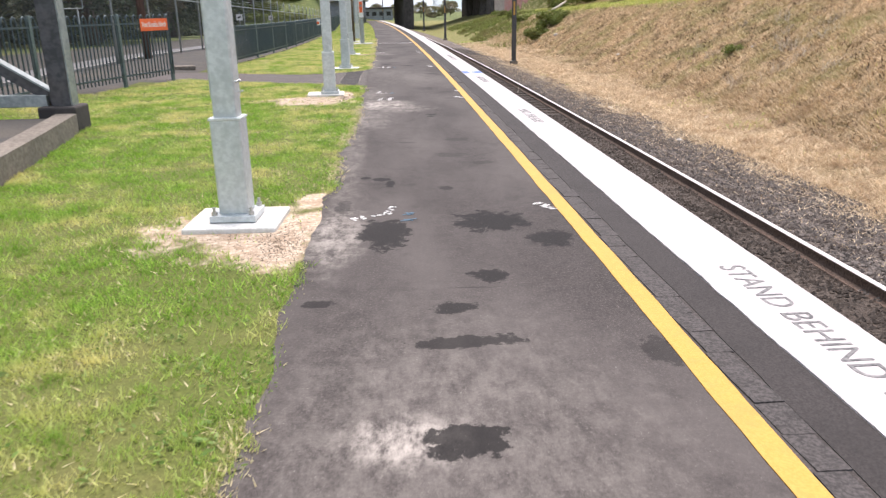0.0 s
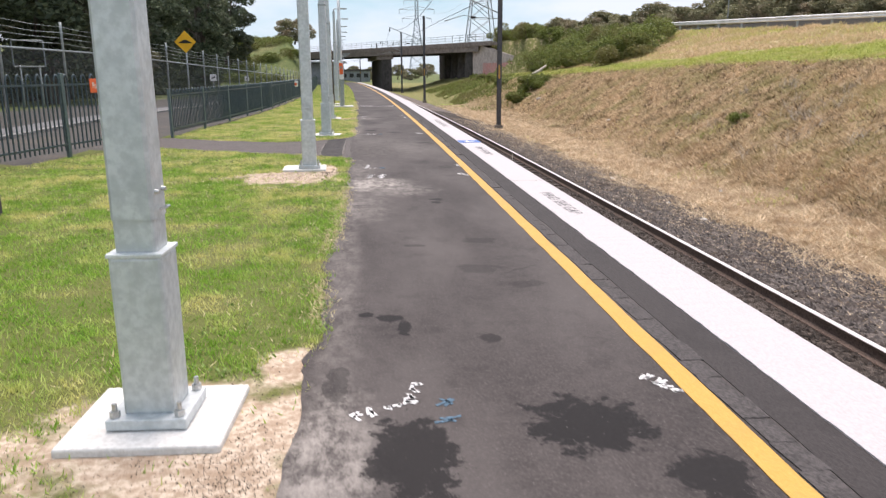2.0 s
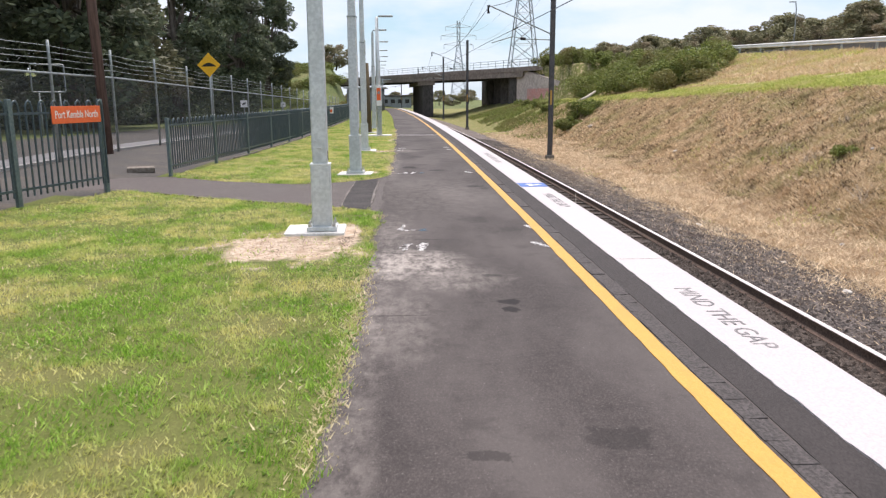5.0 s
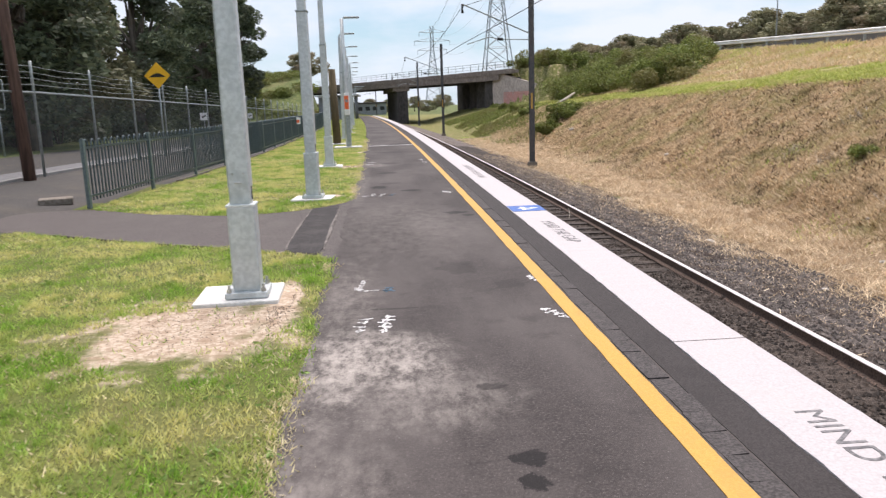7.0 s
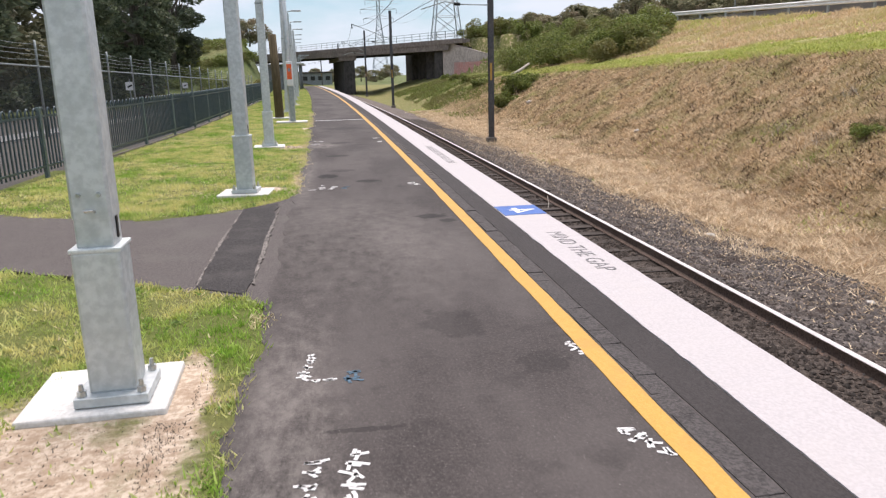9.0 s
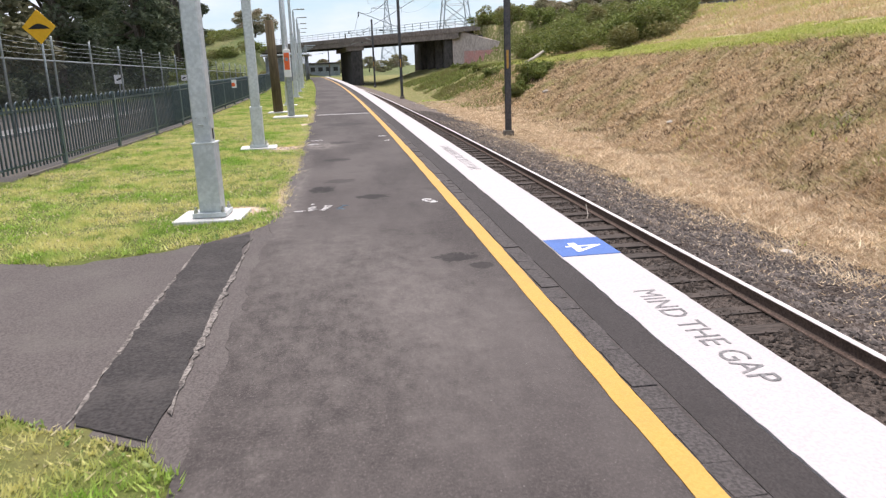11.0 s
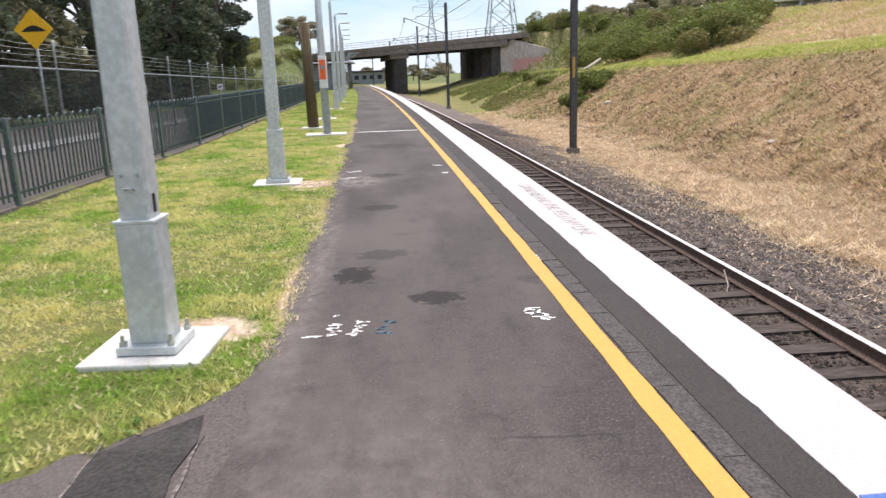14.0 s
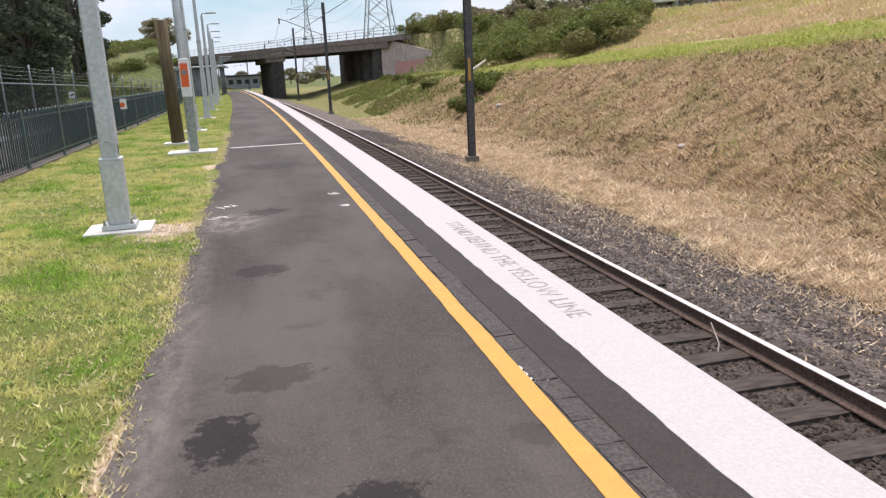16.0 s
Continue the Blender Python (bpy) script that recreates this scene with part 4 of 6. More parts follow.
upole = new("utility_pole")
tagged(upole, "dark brown timber utility pole beside the street", "utility pole")
part("pole", tube(bmesh.new(), [(-7.90, 26.2, 0), (-7.98, 26.2, 4), (-8.08, 26.2, 9.5)], [0.135, 0.12, 0.095], 14), M_POLEWOOD, upole)
part("crossarm", box(bmesh.new(), (-8.08, 26.2, 9.0), (0.1, 2.2, 0.12), 0.01), M_POLEWOOD, upole)

hump = new("road_sign")
tagged(hump, "yellow diamond speed hump warning sign on a post", "road sign")
part("post", tube(bmesh.new(), [(0, 0.03, -2.9), (0, 0.03, 0.3)], 0.032, 8), M_GALVDARK, hump)
pl = part("plate", box(bmesh.new(), (0, 0, 0), (0.65, 0.012, 0.65), 0.004), M_SIGNYEL, hump, "yellow diamond plate", m=pose(0, 0, 0, 0, 45, 0))
bm = bmesh.new()
arc = [(-0.3, -0.055)] + [(0.3 * t, -0.055 + 0.14 * (1 - abs(t) ** 1.6)) for t in np.linspace(-0.9, 0.9, 13)] + [(0.3, -0.055)]
vs = [[bm.verts.new((x, yy, z)) for x, z in arc] for yy in (-0.012, -0.008)]
bm.faces.new(vs[0]), bm.faces.new(vs[1][::-1])
part("hump_symbol", bm, M_BLACK, hump, "black hump symbol")
hump.matrix_basis = pose(-7.58, 36, 2.84, 0, 0, -6)

for x, y, z, w in ((-8.6, 47.0, 1.3, 0.36), (-9.5, 66.0, 1.1, 0.36)):
    s = new("small_sign")
    tagged(s, "small square white sign on a thin post", "road sign", "small white signs")
    part("post", tube(bmesh.new(), [(0, 0.03, -1.9), (0, 0.03, 0.3)], 0.025, 6), M_GALVDARK, s)
    part("plate", box(bmesh.new(), (0, 0, 0), (w, 0.012, w), 0.004), M_SIGNWHITE, s)
    part("bar", box(bmesh.new(), (0, -0.009, 0), (w * 0.6, 0.006, w * 0.2)), M_BLACK, s, m=pose(0, 0, 0, 0, -25, 0))
    s.matrix_basis = pose(x, y, z)

plate = new("fence_plate")
tagged(plate, "small white and red notice fixed to the green railings", "sign")
part("panel", box(bmesh.new(), (0, 0, 0), (0.3, 0.01, 0.34), 0.003), M_SIGNWHITE, plate)
bm = bmesh.new()
bmesh.ops.create_cone(bm, cap_ends=True, segments=20, radius1=0.085, radius2=0.085, depth=0.006, matrix=pose(0, -0.008, -0.03, 90, 0, 0))
part("red_disc", bm, M_ORANGE, plate)
plate.matrix_basis = pose(-4.02, 47.2, 0.93, 0, 0, 25)

drain = new("drain_block")
tagged(drain, "flat concrete drain block lying beside the gateway", "drain cover")
part("block", box(bmesh.new(), (0, 0, 0.05), (0.55, 0.4, 0.12), 0.02), M_FACE, drain)
drain.matrix_basis = pose(-5.75, 22.3, 0.03, 0, 0, 20)

# ---- footbridge stair foot ----
stair = new("footbridge_stair")
tagged(stair, "dark steel footbridge stair foot on a concrete plinth", "footbridge")
part("plinth", box(bmesh.new(), (-4.58, 11.0, 0.17), (0.52, 0.5, 0.36), 0.03), M_CONCDARK, stair)
part("column", box(bmesh.new(), (-4.55, 11.0, 2.6), (0.26, 0.26, 4.6), 0.01), M_MAST, stair)
part("light_flange", box(bmesh.new(), (-4.41, 11.0, 2.6), (0.02, 0.22, 4.6)), M_GALVDARK, stair)
part("brace", box(bmesh.new(), (0, 0, 0), (2.6, 0.14, 0.14), 0.006), M_MAST, stair, m=pose(-5.75, 11.05, 1.12, 0, 33, 0))
part("brace_flange", box(bmesh.new(), (0, 0, 0.085), (2.6, 0.18, 0.025)), M_GALVDARK, stair, m=pose(-5.75, 11.05, 1.12, 0, 33, 0))
part("sill_beam", box(bmesh.new(), (-6.1, 11.0, 0.42), (2.7, 0.2, 0.16), 0.006), M_GALVDARK, stair)
part("back_column", box(bmesh.new(), (-7.3, 11.0, 2.4), (0.26, 0.26, 4.6), 0.01), M_MAST, stair)
curb = slab("garden_kerb", [(-3.5, 5.5), (-3.72, 7.2), (-4.0, 9.0), (-4.3, 10.7)], [(-3.75, 5.5), (-3.98, 7.2), (-4.28, 9.0), (-4.6, 10.8)], -0.1, 0.26, M_FACE)
tagged(curb, "low stained concrete kerb round the stair foot", "kerb", kind="structure")
bed = slab("bare_bed", [(-3.75, 5.5), (-3.98, 7.2), (-4.28, 9.0), (-4.6, 10.75)], [(-7, 5.5), (-6.8, 7.2), (-6.6, 9.0), (-6.4, 10.75)], -0.1, 0.2, M_DIRT)
tagged(bed, "bare brown soil behind the low kerb", "soil", kind="structure")

# ---- overhead masts and wires ----


def mast(x, y, top, reach):
    m_ = new("overhead_mast")
    tagged(m_, "dark steel overhead line mast beside the railway", "mast", "overhead line masts")
    z0 = -1.75
    bm = box(bmesh.new(), (0, -0.09, (top + z0) / 2), (0.24, 0.022, top - z0))
    box(bm, (0, 0.09, (top + z0) / 2), (0.24, 0.022, top - z0))
    box(bm, (0.02, 0, (top + z0) / 2), (0.02, 0.158, top - z0))
    part("column", bm, M_MAST, m_)
    part("footing", box(bmesh.new(), (0, 0, -1.55), (0.42, 0.42, 0.26), 0.03), M_FACE, m_)
    part("stay_arm", tube(bmesh.new(), [(-0.1, 0, 4.75), (-reach, 0, 6.15)], 0.035, 6), M_GALVDARK, m_)
    part("pull_arm", tube(bmesh.new(), [(-0.1, 0, 4.45), (-reach * 0.45, 0, 4.5), (-reach * 0.62, 0, 4.62), (-reach * 0.95, 0, 4.3)], 0.026, 6), M_GALVDARK, m_)
    part("insulator", tube(bmesh.new(), [(-reach, 0, 6.15), (-reach - 0.02, 0, 5.95), (-reach, 0, 5.75)], [0.07, 0.04, 0.07], 8), M_BLACK, m_)
    part("insulator", tube(bmesh.new(), [(-reach * 0.42, 0, 4.5), (-reach * 0.5, 0, 4.52)], 0.07, 8), M_BLACK, m_)
    part("marker_plate", box(bmesh.new(), (-0.02, -0.108, 1.55), (0.09, 0.012, 0.75), 0.003), M_YELLOW, m_, "faded yellow marker plate")
    m_.matrix_basis = pose(x, y, 0)
    return m_


MASTS = [(7.58, 45.2, 8.2, 3.3), (6.52, 84, 7.3, 3.6), (6.12, 122, 7.6, 3.2), (3.2, 165, 7.5, 3.2), (-0.4, 205, 7.5, 3.2), (9.0, 6.0, 8.2, 3.6)]
for q in MASTS[:5]:
    mast(*q)
wires = new("overhead_wires")
tagged(wires, "thin overhead contact and catenary wires above the railway", "cables")
for za, zb, dip in ((6.05, 6.05, 0.9), (4.35, 4.35, 0.05)):
    for (x0, y0, _, r0), (x1, y1, _, r1) in zip([MASTS[5]] + MASTS[:4], MASTS[:5]):
        pts = [((x0 - r0) + (x1 - r1 - x0 + r0) * t, y0 + (y1 - y0) * t, za - dip * 4 * t * (1 - t)) for t in np.linspace(0, 1, 9)]
        part("wire", tube(bmesh.new(), pts, 0.014, 5), M_WIRE, wires)

# ---- road bridge ----
bridge = new("road_bridge")
tagged(bridge, "weathered concrete road bridge crossing the railway on a dark pier", "bridge")
A, B = Vector((15.9, 112, 0)), Vector((-9.0, 162, 0))
along = (B - A).normalized()


def bridge_box(name, t0, t1, w0, w1, z0, z1, material, parent=bridge, label=""):
    """A block between two shares of the span; w: metres along the track behind the near face."""
    bm = bmesh.new()
    p, q = A + (B - A) * t0, A + (B - A) * t1
    back = Vector((-0.06, 1, 0))
    corners = [p + back * w0, q + back * w0, q + back * w1, p + back * w1]
    lo = [bm.verts.new((c.x, c.y, z0)) for c in corners]
    hi = [bm.verts.new((c.x, c.y, z1)) for c in corners]
    bm.faces.new(lo[::-1]), bm.faces.new(hi)
    for k in range(4):
        bm.faces.new((lo[k], lo[(k + 1) % 4], hi[(k + 1) % 4], hi[k]))
    bmesh.ops.recalc_face_normals(bm, faces=bm.faces)
    return part(name, bm, material, parent, label)


bridge_box("deck", -0.1, 1.5, -0.6, 26, 5.15, 5.55, M_CONC)
# inner girders, pier and abutment take the dark concrete as painted shade
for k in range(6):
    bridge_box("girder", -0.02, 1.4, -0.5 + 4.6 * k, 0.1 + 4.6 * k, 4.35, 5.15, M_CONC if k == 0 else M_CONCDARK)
bridge_box("fascia", -0.08, 1.5, -0.75, -0.45, 5.12, 5.72, M_CONC)
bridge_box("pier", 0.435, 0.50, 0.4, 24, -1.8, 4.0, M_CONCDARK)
bridge_box("pier_cap", 0.425, 0.53, 0.0, 24.5, 3.7, 4.35, M_CONC)
bridge_box("abutment", -0.12, 0.0, 1.0, 30, -1.8, 4.6, M_CONCDARK, label="abutment wall coloured dark for the shade under the deck")
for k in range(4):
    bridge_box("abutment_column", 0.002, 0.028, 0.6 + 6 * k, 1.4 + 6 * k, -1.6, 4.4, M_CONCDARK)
for s in range(34):
    t = -0.08 + s * 0.036
    bridge_box("parapet_post", t, t + 0.0022, -0.66, -0.58, 5.75, 6.75, M_GALVDARK)
for z in (6.0, 6.38, 6.72):
    bridge_box("parapet_rail", -0.08, 1.15, -0.64, -0.60, z, z + 0.05, M_GALVDARK)
wing = slab("wing_wall", [(15.95, 112.6), (18.5, 106.5), (21.5, 99.5)], [(16.6, 112.9), (19.1, 106.8), (22.1, 99.8)], -1.5, 2.0, M_WING)
tagged(wing, "stained concrete wing wall of the bridge with faded pink paint", "retaining wall", kind="structure")
for vt in wing.data.vertices:
    if vt.co.z > 0:
        vt.co.z = {112: 5.7, 106: 4.3, 99: 3.0}.get(int(vt.co.y), 4)
pink = part("pink_paint", box(bmesh.new(), (0, 0, 0), (8.0, 0.02, 1.7)), M_PINK, wing, "faded pink painted panel", m=Matrix.Translation((18.35, 106.75, 1.9)) @ Matrix.Rotation(math.atan2(-13.1, 5.55), 4, "Z") @ Matrix.Translation((0.6, -0.03, 0)))

# ---- far station shelter ----
shelter = new("station_shelter")
tagged(shelter, "grey platform shelter with a pale metal roof in the distance", "shelter")
sx = float(bend(100)) - 3.6
part("wall", box(bmesh.new(), (sx, 104, 1.3), (3.4, 10, 2.7), 0.03), M_SHED, shelter)
part("roof", box(bmesh.new(), (sx + 0.5, 104, 2.85), (5.2, 12, 0.18), 0.03), M_ROOF, shelter)
for k in range(4):
    part("roof_post", tube(bmesh.new(), [(sx + 2.6, 99 + 3.3 * k, 0), (sx + 2.6, 99 + 3.3 * k, 2.8)], 0.06, 8), M_SHED, shelter)
for k in range(3):
    part("window", box(bmesh.new(), (sx + 1.71, 100.5 + 3.3 * k, 1.5), (0.02, 1.8, 1.1)), M_BLACK, shelter)
for k in range(5):
    g = new("station_post")
    tagged(g, "distant grey station post under the bridge", "post", "distant station posts")
    part("post", tube(bmesh.new(), [(0, 0, 0), (0, 0, 4.2)], 0.07, 6), M_GALVDARK, g)
    part("crossbar", box(bmesh.new(), (0.5, 0, 4.1), (1.4, 0.1, 0.1)), M_GALVDARK, g)
    g.matrix_basis = pose(-2.2 + float(bend(112 + 9 * k)) + 1.5, 112 + 9 * k, 0)

far_house = new("station_building")
tagged(far_house, "low dark grey railway building beyond the road bridge", "building")
part("wall", box(bmesh.new(), (0, 0, 1.6), (9.0, 12.0, 3.6), 0.05), M_SHED, far_house)
part("roof", box(bmesh.new(), (0, 0, 3.6), (10.4, 13.4, 0.35), 0.08), M_CONCDARK, far_house)
for k in range(4):
    w_ = part("window", box(bmesh.new(), (-3.3 + 2.2 * k, -6.02, 1.9), (1.3, 0.06, 1.2)), M_BLACK, far_house)
    part("sill", box(bmesh.new(), (-3.3 + 2.2 * k, -6.06, 1.24), (1.5, 0.14, 0.1)), M_GALVDARK, w_)
far_house.matrix_basis = pose(-2.0, 245, -1.3)

# ---- guard rail on the upper road ----
guard = new("guard_rail")
tagged(guard, "long pale steel guard rail along the upper road", "guard rail")
gy = np.arange(18, 90, 4.0)
for y in gy:
    z = float(max(4.1 + 0.0415 * (y - 44), 3.2))
    xr = 30.4 - 13.5 * float(smooth(84, 116, np.array(y)))
    part("post", box(bmesh.new(), (xr, y, z + 0.3), (0.12, 0.12, 0.9)), M_GALVDARK, guard)
for y0, y1 in zip(gy, gy[1:]):
    z0_, z1_ = (float(max(4.1 + 0.0415 * (q - 44), 3.2)) + 0.62 for q in (y0, y1))
    x0_, x1_ = (30.33 - 13.5 * float(smooth(84, 116, np.array(q))) for q in (y0, y1))
    bm = bmesh.new()
    prof = [(0, -0.17), (-0.06, -0.12), (-0.06, -0.06), (0, 0), (-0.06, 0.06), (-0.06, 0.12), (0, 0.17)]
    a_ = [bm.verts.new((x0_ + dx, y0, z0_ + dz)) for dx, dz in prof]
    b_ = [bm.verts.new((x1_ + dx, y1, z1_ + dz)) for dx, dz in prof]
    for k in range(6):
        bm.faces.new((a_[k], b_[k], b_[k + 1], a_[k + 1]))
    part("beam", bm, M_GUARD, guard)
upper = slab("upper_road", [(30.8, -20), (30.8, 84), (24, 101), (17.5, 114)], [(42, -20), (42, 84), (36, 112), (26, 125)], 2.5, 3.3, M_ROAD)
for vt in upper.data.vertices:
    base = max(4.1 + 0.0415 * (min(vt.co.y, 82) - 44), 3.2)
    vt.co.z = base + (0.08 if vt.co.z > 3 else -1)
tagged(upper, "grey asphalt road on top of the embankment", "road", kind="structure")

slight = new("street_lamp")
tagged(slight, "thin grey street lamp beside the upper road", "street lamp")
part("pole", tube(bmesh.new(), [(0, 0, -0.5), (0, 0, 3.4), (-0.1, 0, 3.9)], [0.07, 0.05, 0.045], 8), M_GALVDARK, slight)
part("lamp_head", box(bmesh.new(), (-0.35, 0, 3.95), (0.55, 0.16, 0.08), 0.02), M_LAMP, slight)
slight.matrix_basis = pose(31.4, 66.5, 5.0)

# ---- transmission towers ----


def pylon(x, y, h, w):
    p = new("transmission_tower")
    tagged(p, "tall grey lattice steel transmission tower far away", "pylon", "transmission towers")

    def half(z):
        return w * (1 - 0.82 * min(1, z / (h * 0.72))) + 0.0

    levels = [h * k for k in (0, 0.12, 0.23, 0.33, 0.42, 0.50, 0.57, 0.64, 0.72, 0.80, 0.88, 1.0)]
    for sx_, sy_ in ((-1, -1), (1, -1), (1, 1), (-1, 1)):
        part("leg", tube(bmesh.new(), [(sx_ * half(z), sy_ * half(z), z) for z in levels], 0.16, 4), M_PYLON, p)
    bm = bmesh.new()
    for z0_, z1_ in zip(levels, levels[1:]):
        a_, b_ = half(z0_), half(z1_)
        for s in (-1, 1):
            tube(bm, [(-a_, s * a_, z0_), (b_, s * b_, z1_)], 0.09, 3)
            tube(bm, [(a_, s * a_, z0_), (-b_, s * b_, z1_)], 0.09, 3)
            tube(bm, [(s * a_, -a_, z0_), (s * b_, b_, z1_)], 0.09, 3)
            tube(bm, [(-b_, s * b_, z1_), (b_, s * b_, z1_)], 0.08, 3)
    part("lattice", bm, M_PYLON, p)
    for z, r in ((0.70, 7.5), (0.81, 9.0), (0.92, 6.5)):
        bm = bmesh.new()
        for s in (-1, 1):
            tube(bm, [(0, 0, h * z), (s * r, 0, h * z + 0.4)], 0.12, 4)
            tube(bm, [(0, 0, h * z + 2.0), (s * r, 0, h * z + 0.4)], 0.10, 4)
            tube(bm, [(s * r, 0, h * z + 0.4), (s * r, 0, h * z - 1.8)], 0.10, 4)
        part("crossarm", bm, M_PYLON, p)
    p.matrix_basis = pose(x, y, 0)
    return p


pylon(31.5, 205, 46, 4.6)
pylon(29.0, 400, 40, 4.2)
cables = new("power_lines")
tagged(cables, "high voltage lines strung between the lattice towers", "cables")
for z, r in ((0.70, 7.5), (0.81, 9.0), (0.92, 6.5)):
    for s in (-1, 1):
        ends_ = ((75 + s * r, -20, 46 * z), (31.5 + s * r, 205, 46 * z - 1.5), (29 + s * r, 400, 40 * z - 1.5))
        for (xa, ya, za), (xb, yb, zb) in zip(ends_, ends_[1:]):
            pts = [(xa + (xb - xa) * t, ya + (yb - ya) * t, za + (zb - za) * t - 6 * 4 * t * (1 - t)) for t in np.linspace(0, 1, 11)]
            part("cable", tube(bmesh.new(), pts, 0.035, 4), M_PYLON, cables)

# ---- trees and shrubs ----


def leaves(name, centres, spread, per, size, material, parent=None, flat=0.75):
    """Many small leaf sprays round clump centres."""
    centres = np.asarray(centres, float)
    n = len(centres) * per
    c = np.repeat(centres, per, 0)
    d = RNG.normal(0, 1, (n, 3))
    d /= np.linalg.norm(d, axis=1, keepdims=True)
    r = RNG.uniform(0.35, 1.0, (n, 1)) ** 0.5
    p = c + d * r * np.repeat(np.asarray(spread, float).reshape(-1, 1), per, 0) * np.array([1, 1, flat])
    a = RNG.normal(0, 1, (n, 3))
    a[:, 2] *= 0.5
    a /= np.linalg.norm(a, axis=1, keepdims=True)
    b = np.cross(a, RNG.normal(0, 1, (n, 3)))
    b /= np.linalg.norm(b, axis=1, keepdims=True) + 1e-9
    s = size * RNG.uniform(0.5, 1.4, (n, 1))
    v = np.stack([p - a * s, p + b * s * 0.42, p + a * s, p - b * s * 0.42], 1)
    f = np.arange(n * 4).reshape(-1, 4)
    return part(name, fast_mesh(name, v.reshape(-1, 3), f), material, parent)


def tree(h, crown, base, material, seed, per=260, size=0.28, label="", clumps=46, cat="tree", tuft=1.0):
    """A broad tree: tapered trunk, limbs and a crown of leaf clumps."""
    r = np.random.default_rng(seed)
    t = new("tree")
    tagged(t, label, cat)
    bm = bmesh.new()
    lean = r.normal(0, 0.03 * h, 2)
    trunk = [(0, 0, -0.4), (0.02 * h * r.normal(), 0, h * 0.2), (lean[0] * 0.5, lean[1] * 0.5, h * 0.45), (lean[0], lean[1], h * 0.85)]
    tube(bm, trunk, [h * 0.034, h * 0.026, h * 0.018, h * 0.005], 9)
    cs, sp = [], []
    for k in range(clumps):
        a = r.uniform(0, 6.28)
        q = r.uniform(0, 1)
        z = base + (h - base) * r.uniform(0, 1)
        prof = math.sin(math.pi * min(0.96, 0.18 + 0.8 * (z - base) / (h - base))) ** 0.7
        rad = crown * prof * (0.35 + 0.65 * q)
        c = (lean[0] + rad * math.cos(a), lean[1] + rad * math.sin(a), z)
        cs.append(c)
        sp.append(crown * r.uniform(0.2, 0.36) * tuft)
        if k % 4 == 0:
            s = h * r.uniform(0.22, 0.5)
            tube(bm, [(0, 0, s), (c[0] * 0.5, c[1] * 0.5, (s + z) / 2 + 0.03 * h), c], [h * 0.011, h * 0.007, h * 0.002], 5)
    part("trunk", bm, M_BARK, t)
    leaves("crown", cs, sp, per, size, material, t)
    return t


big = [tree(15, 6.0, 2.6, M_LEAFDARK, 1, 420, 0.26, "large dark evergreen fig tree behind the street", 60),
       tree(17, 4.6, 2.0, M_LEAFDARK, 2, 380, 0.24, "tall dark pine tree beside the street", 60),
       tree(12, 5.2, 1.6, M_LEAFSTREET, 3, 360, 0.26, "broad olive green gum tree beside the street", 50)]
PLANTED = [(0, -19.5, 29, 40), (0, -24, 41, 10), (1, -18.5, 50, 100), (2, -21, 58, 60), (0, -27, 66, 200), (1, -21, 78, 5), (2, -26, 22, 90), (1, -29, 33, 20), (1, -19, 96, 300), (0, -24, 108, 160), (2, -33, 52, 30), (0, -30, 14, 75), (1, -24, 5, 0), (1, -21, 126, 10), (2, -20.5, 15, 15)]
used = set()
for k, x, y, r in PLANTED:
    z = -0.0158 * max(0, y - 27) + (3.5 if y > 115 else 0)
    if k not in used:
        big[k].matrix_basis = pose(x, y, z, 0, 0, r)
        used.add(k)
    else:
        copy_thing(big[k], pose(x, y, z, 0, 0, r))
# row of gums along the upper road
gum = tree(6.6, 3.5, 1.9, M_LEAFMID, 5, 200, 0.17, "olive gum tree beside the upper road", 60, tuft=0.8)
gum2 = tree(5.4, 3.8, 0.6, M_LEAFMID, 6, 200, 0.17, "low spreading scrub tree beside the upper road", 56, tuft=0.75)
first = [True, True]
for k in range(58):
    y = 22 + k * 2.35
    x = 45 + 2.5 * math.sin(k * 2.1) + (7 if k % 3 == 0 else 0) - max(0, y - 88) * 0.2
    z = float(max(4.1 + 0.0415 * (min(y, 82) - 44), 3.2)) - 0.3
    q = gum if k % 2 else gum2
    mm = pose(x, y, z, 0, 0, k * 67) @ Matrix.Diagonal((1, 1, 0.78 if y < 64 else 0.95, 1))
    if first[k % 2]:
        q.matrix_basis = mm
        first[k % 2] = False
    else:
        copy_thing(q, mm)
# distant trees behind the bridge
for k, (x, y, z) in enumerate(((30, 190, 4), (44, 210, 4), (22, 260, 0), (58, 180, 5), (-12.5, 150, 7.0), (14, 300, -1), (-14, 330, -1), (5, 420, -1), (-40, 260, 4), (75, 150, 5), (24, 165, 0), (19, 150, -1), (-24, 300, -1.5), (-19, 285, -1.5), (-9, 300, -1.5), (-3, 290, -1.5), (1, 305, -1.5), (8, 285, -1.5), (18, 280, -1.5), (-13, 280, -1.5))):
    copy_thing(gum if k % 2 else gum2, pose(x, y, z, 0, 0, 40 * k))


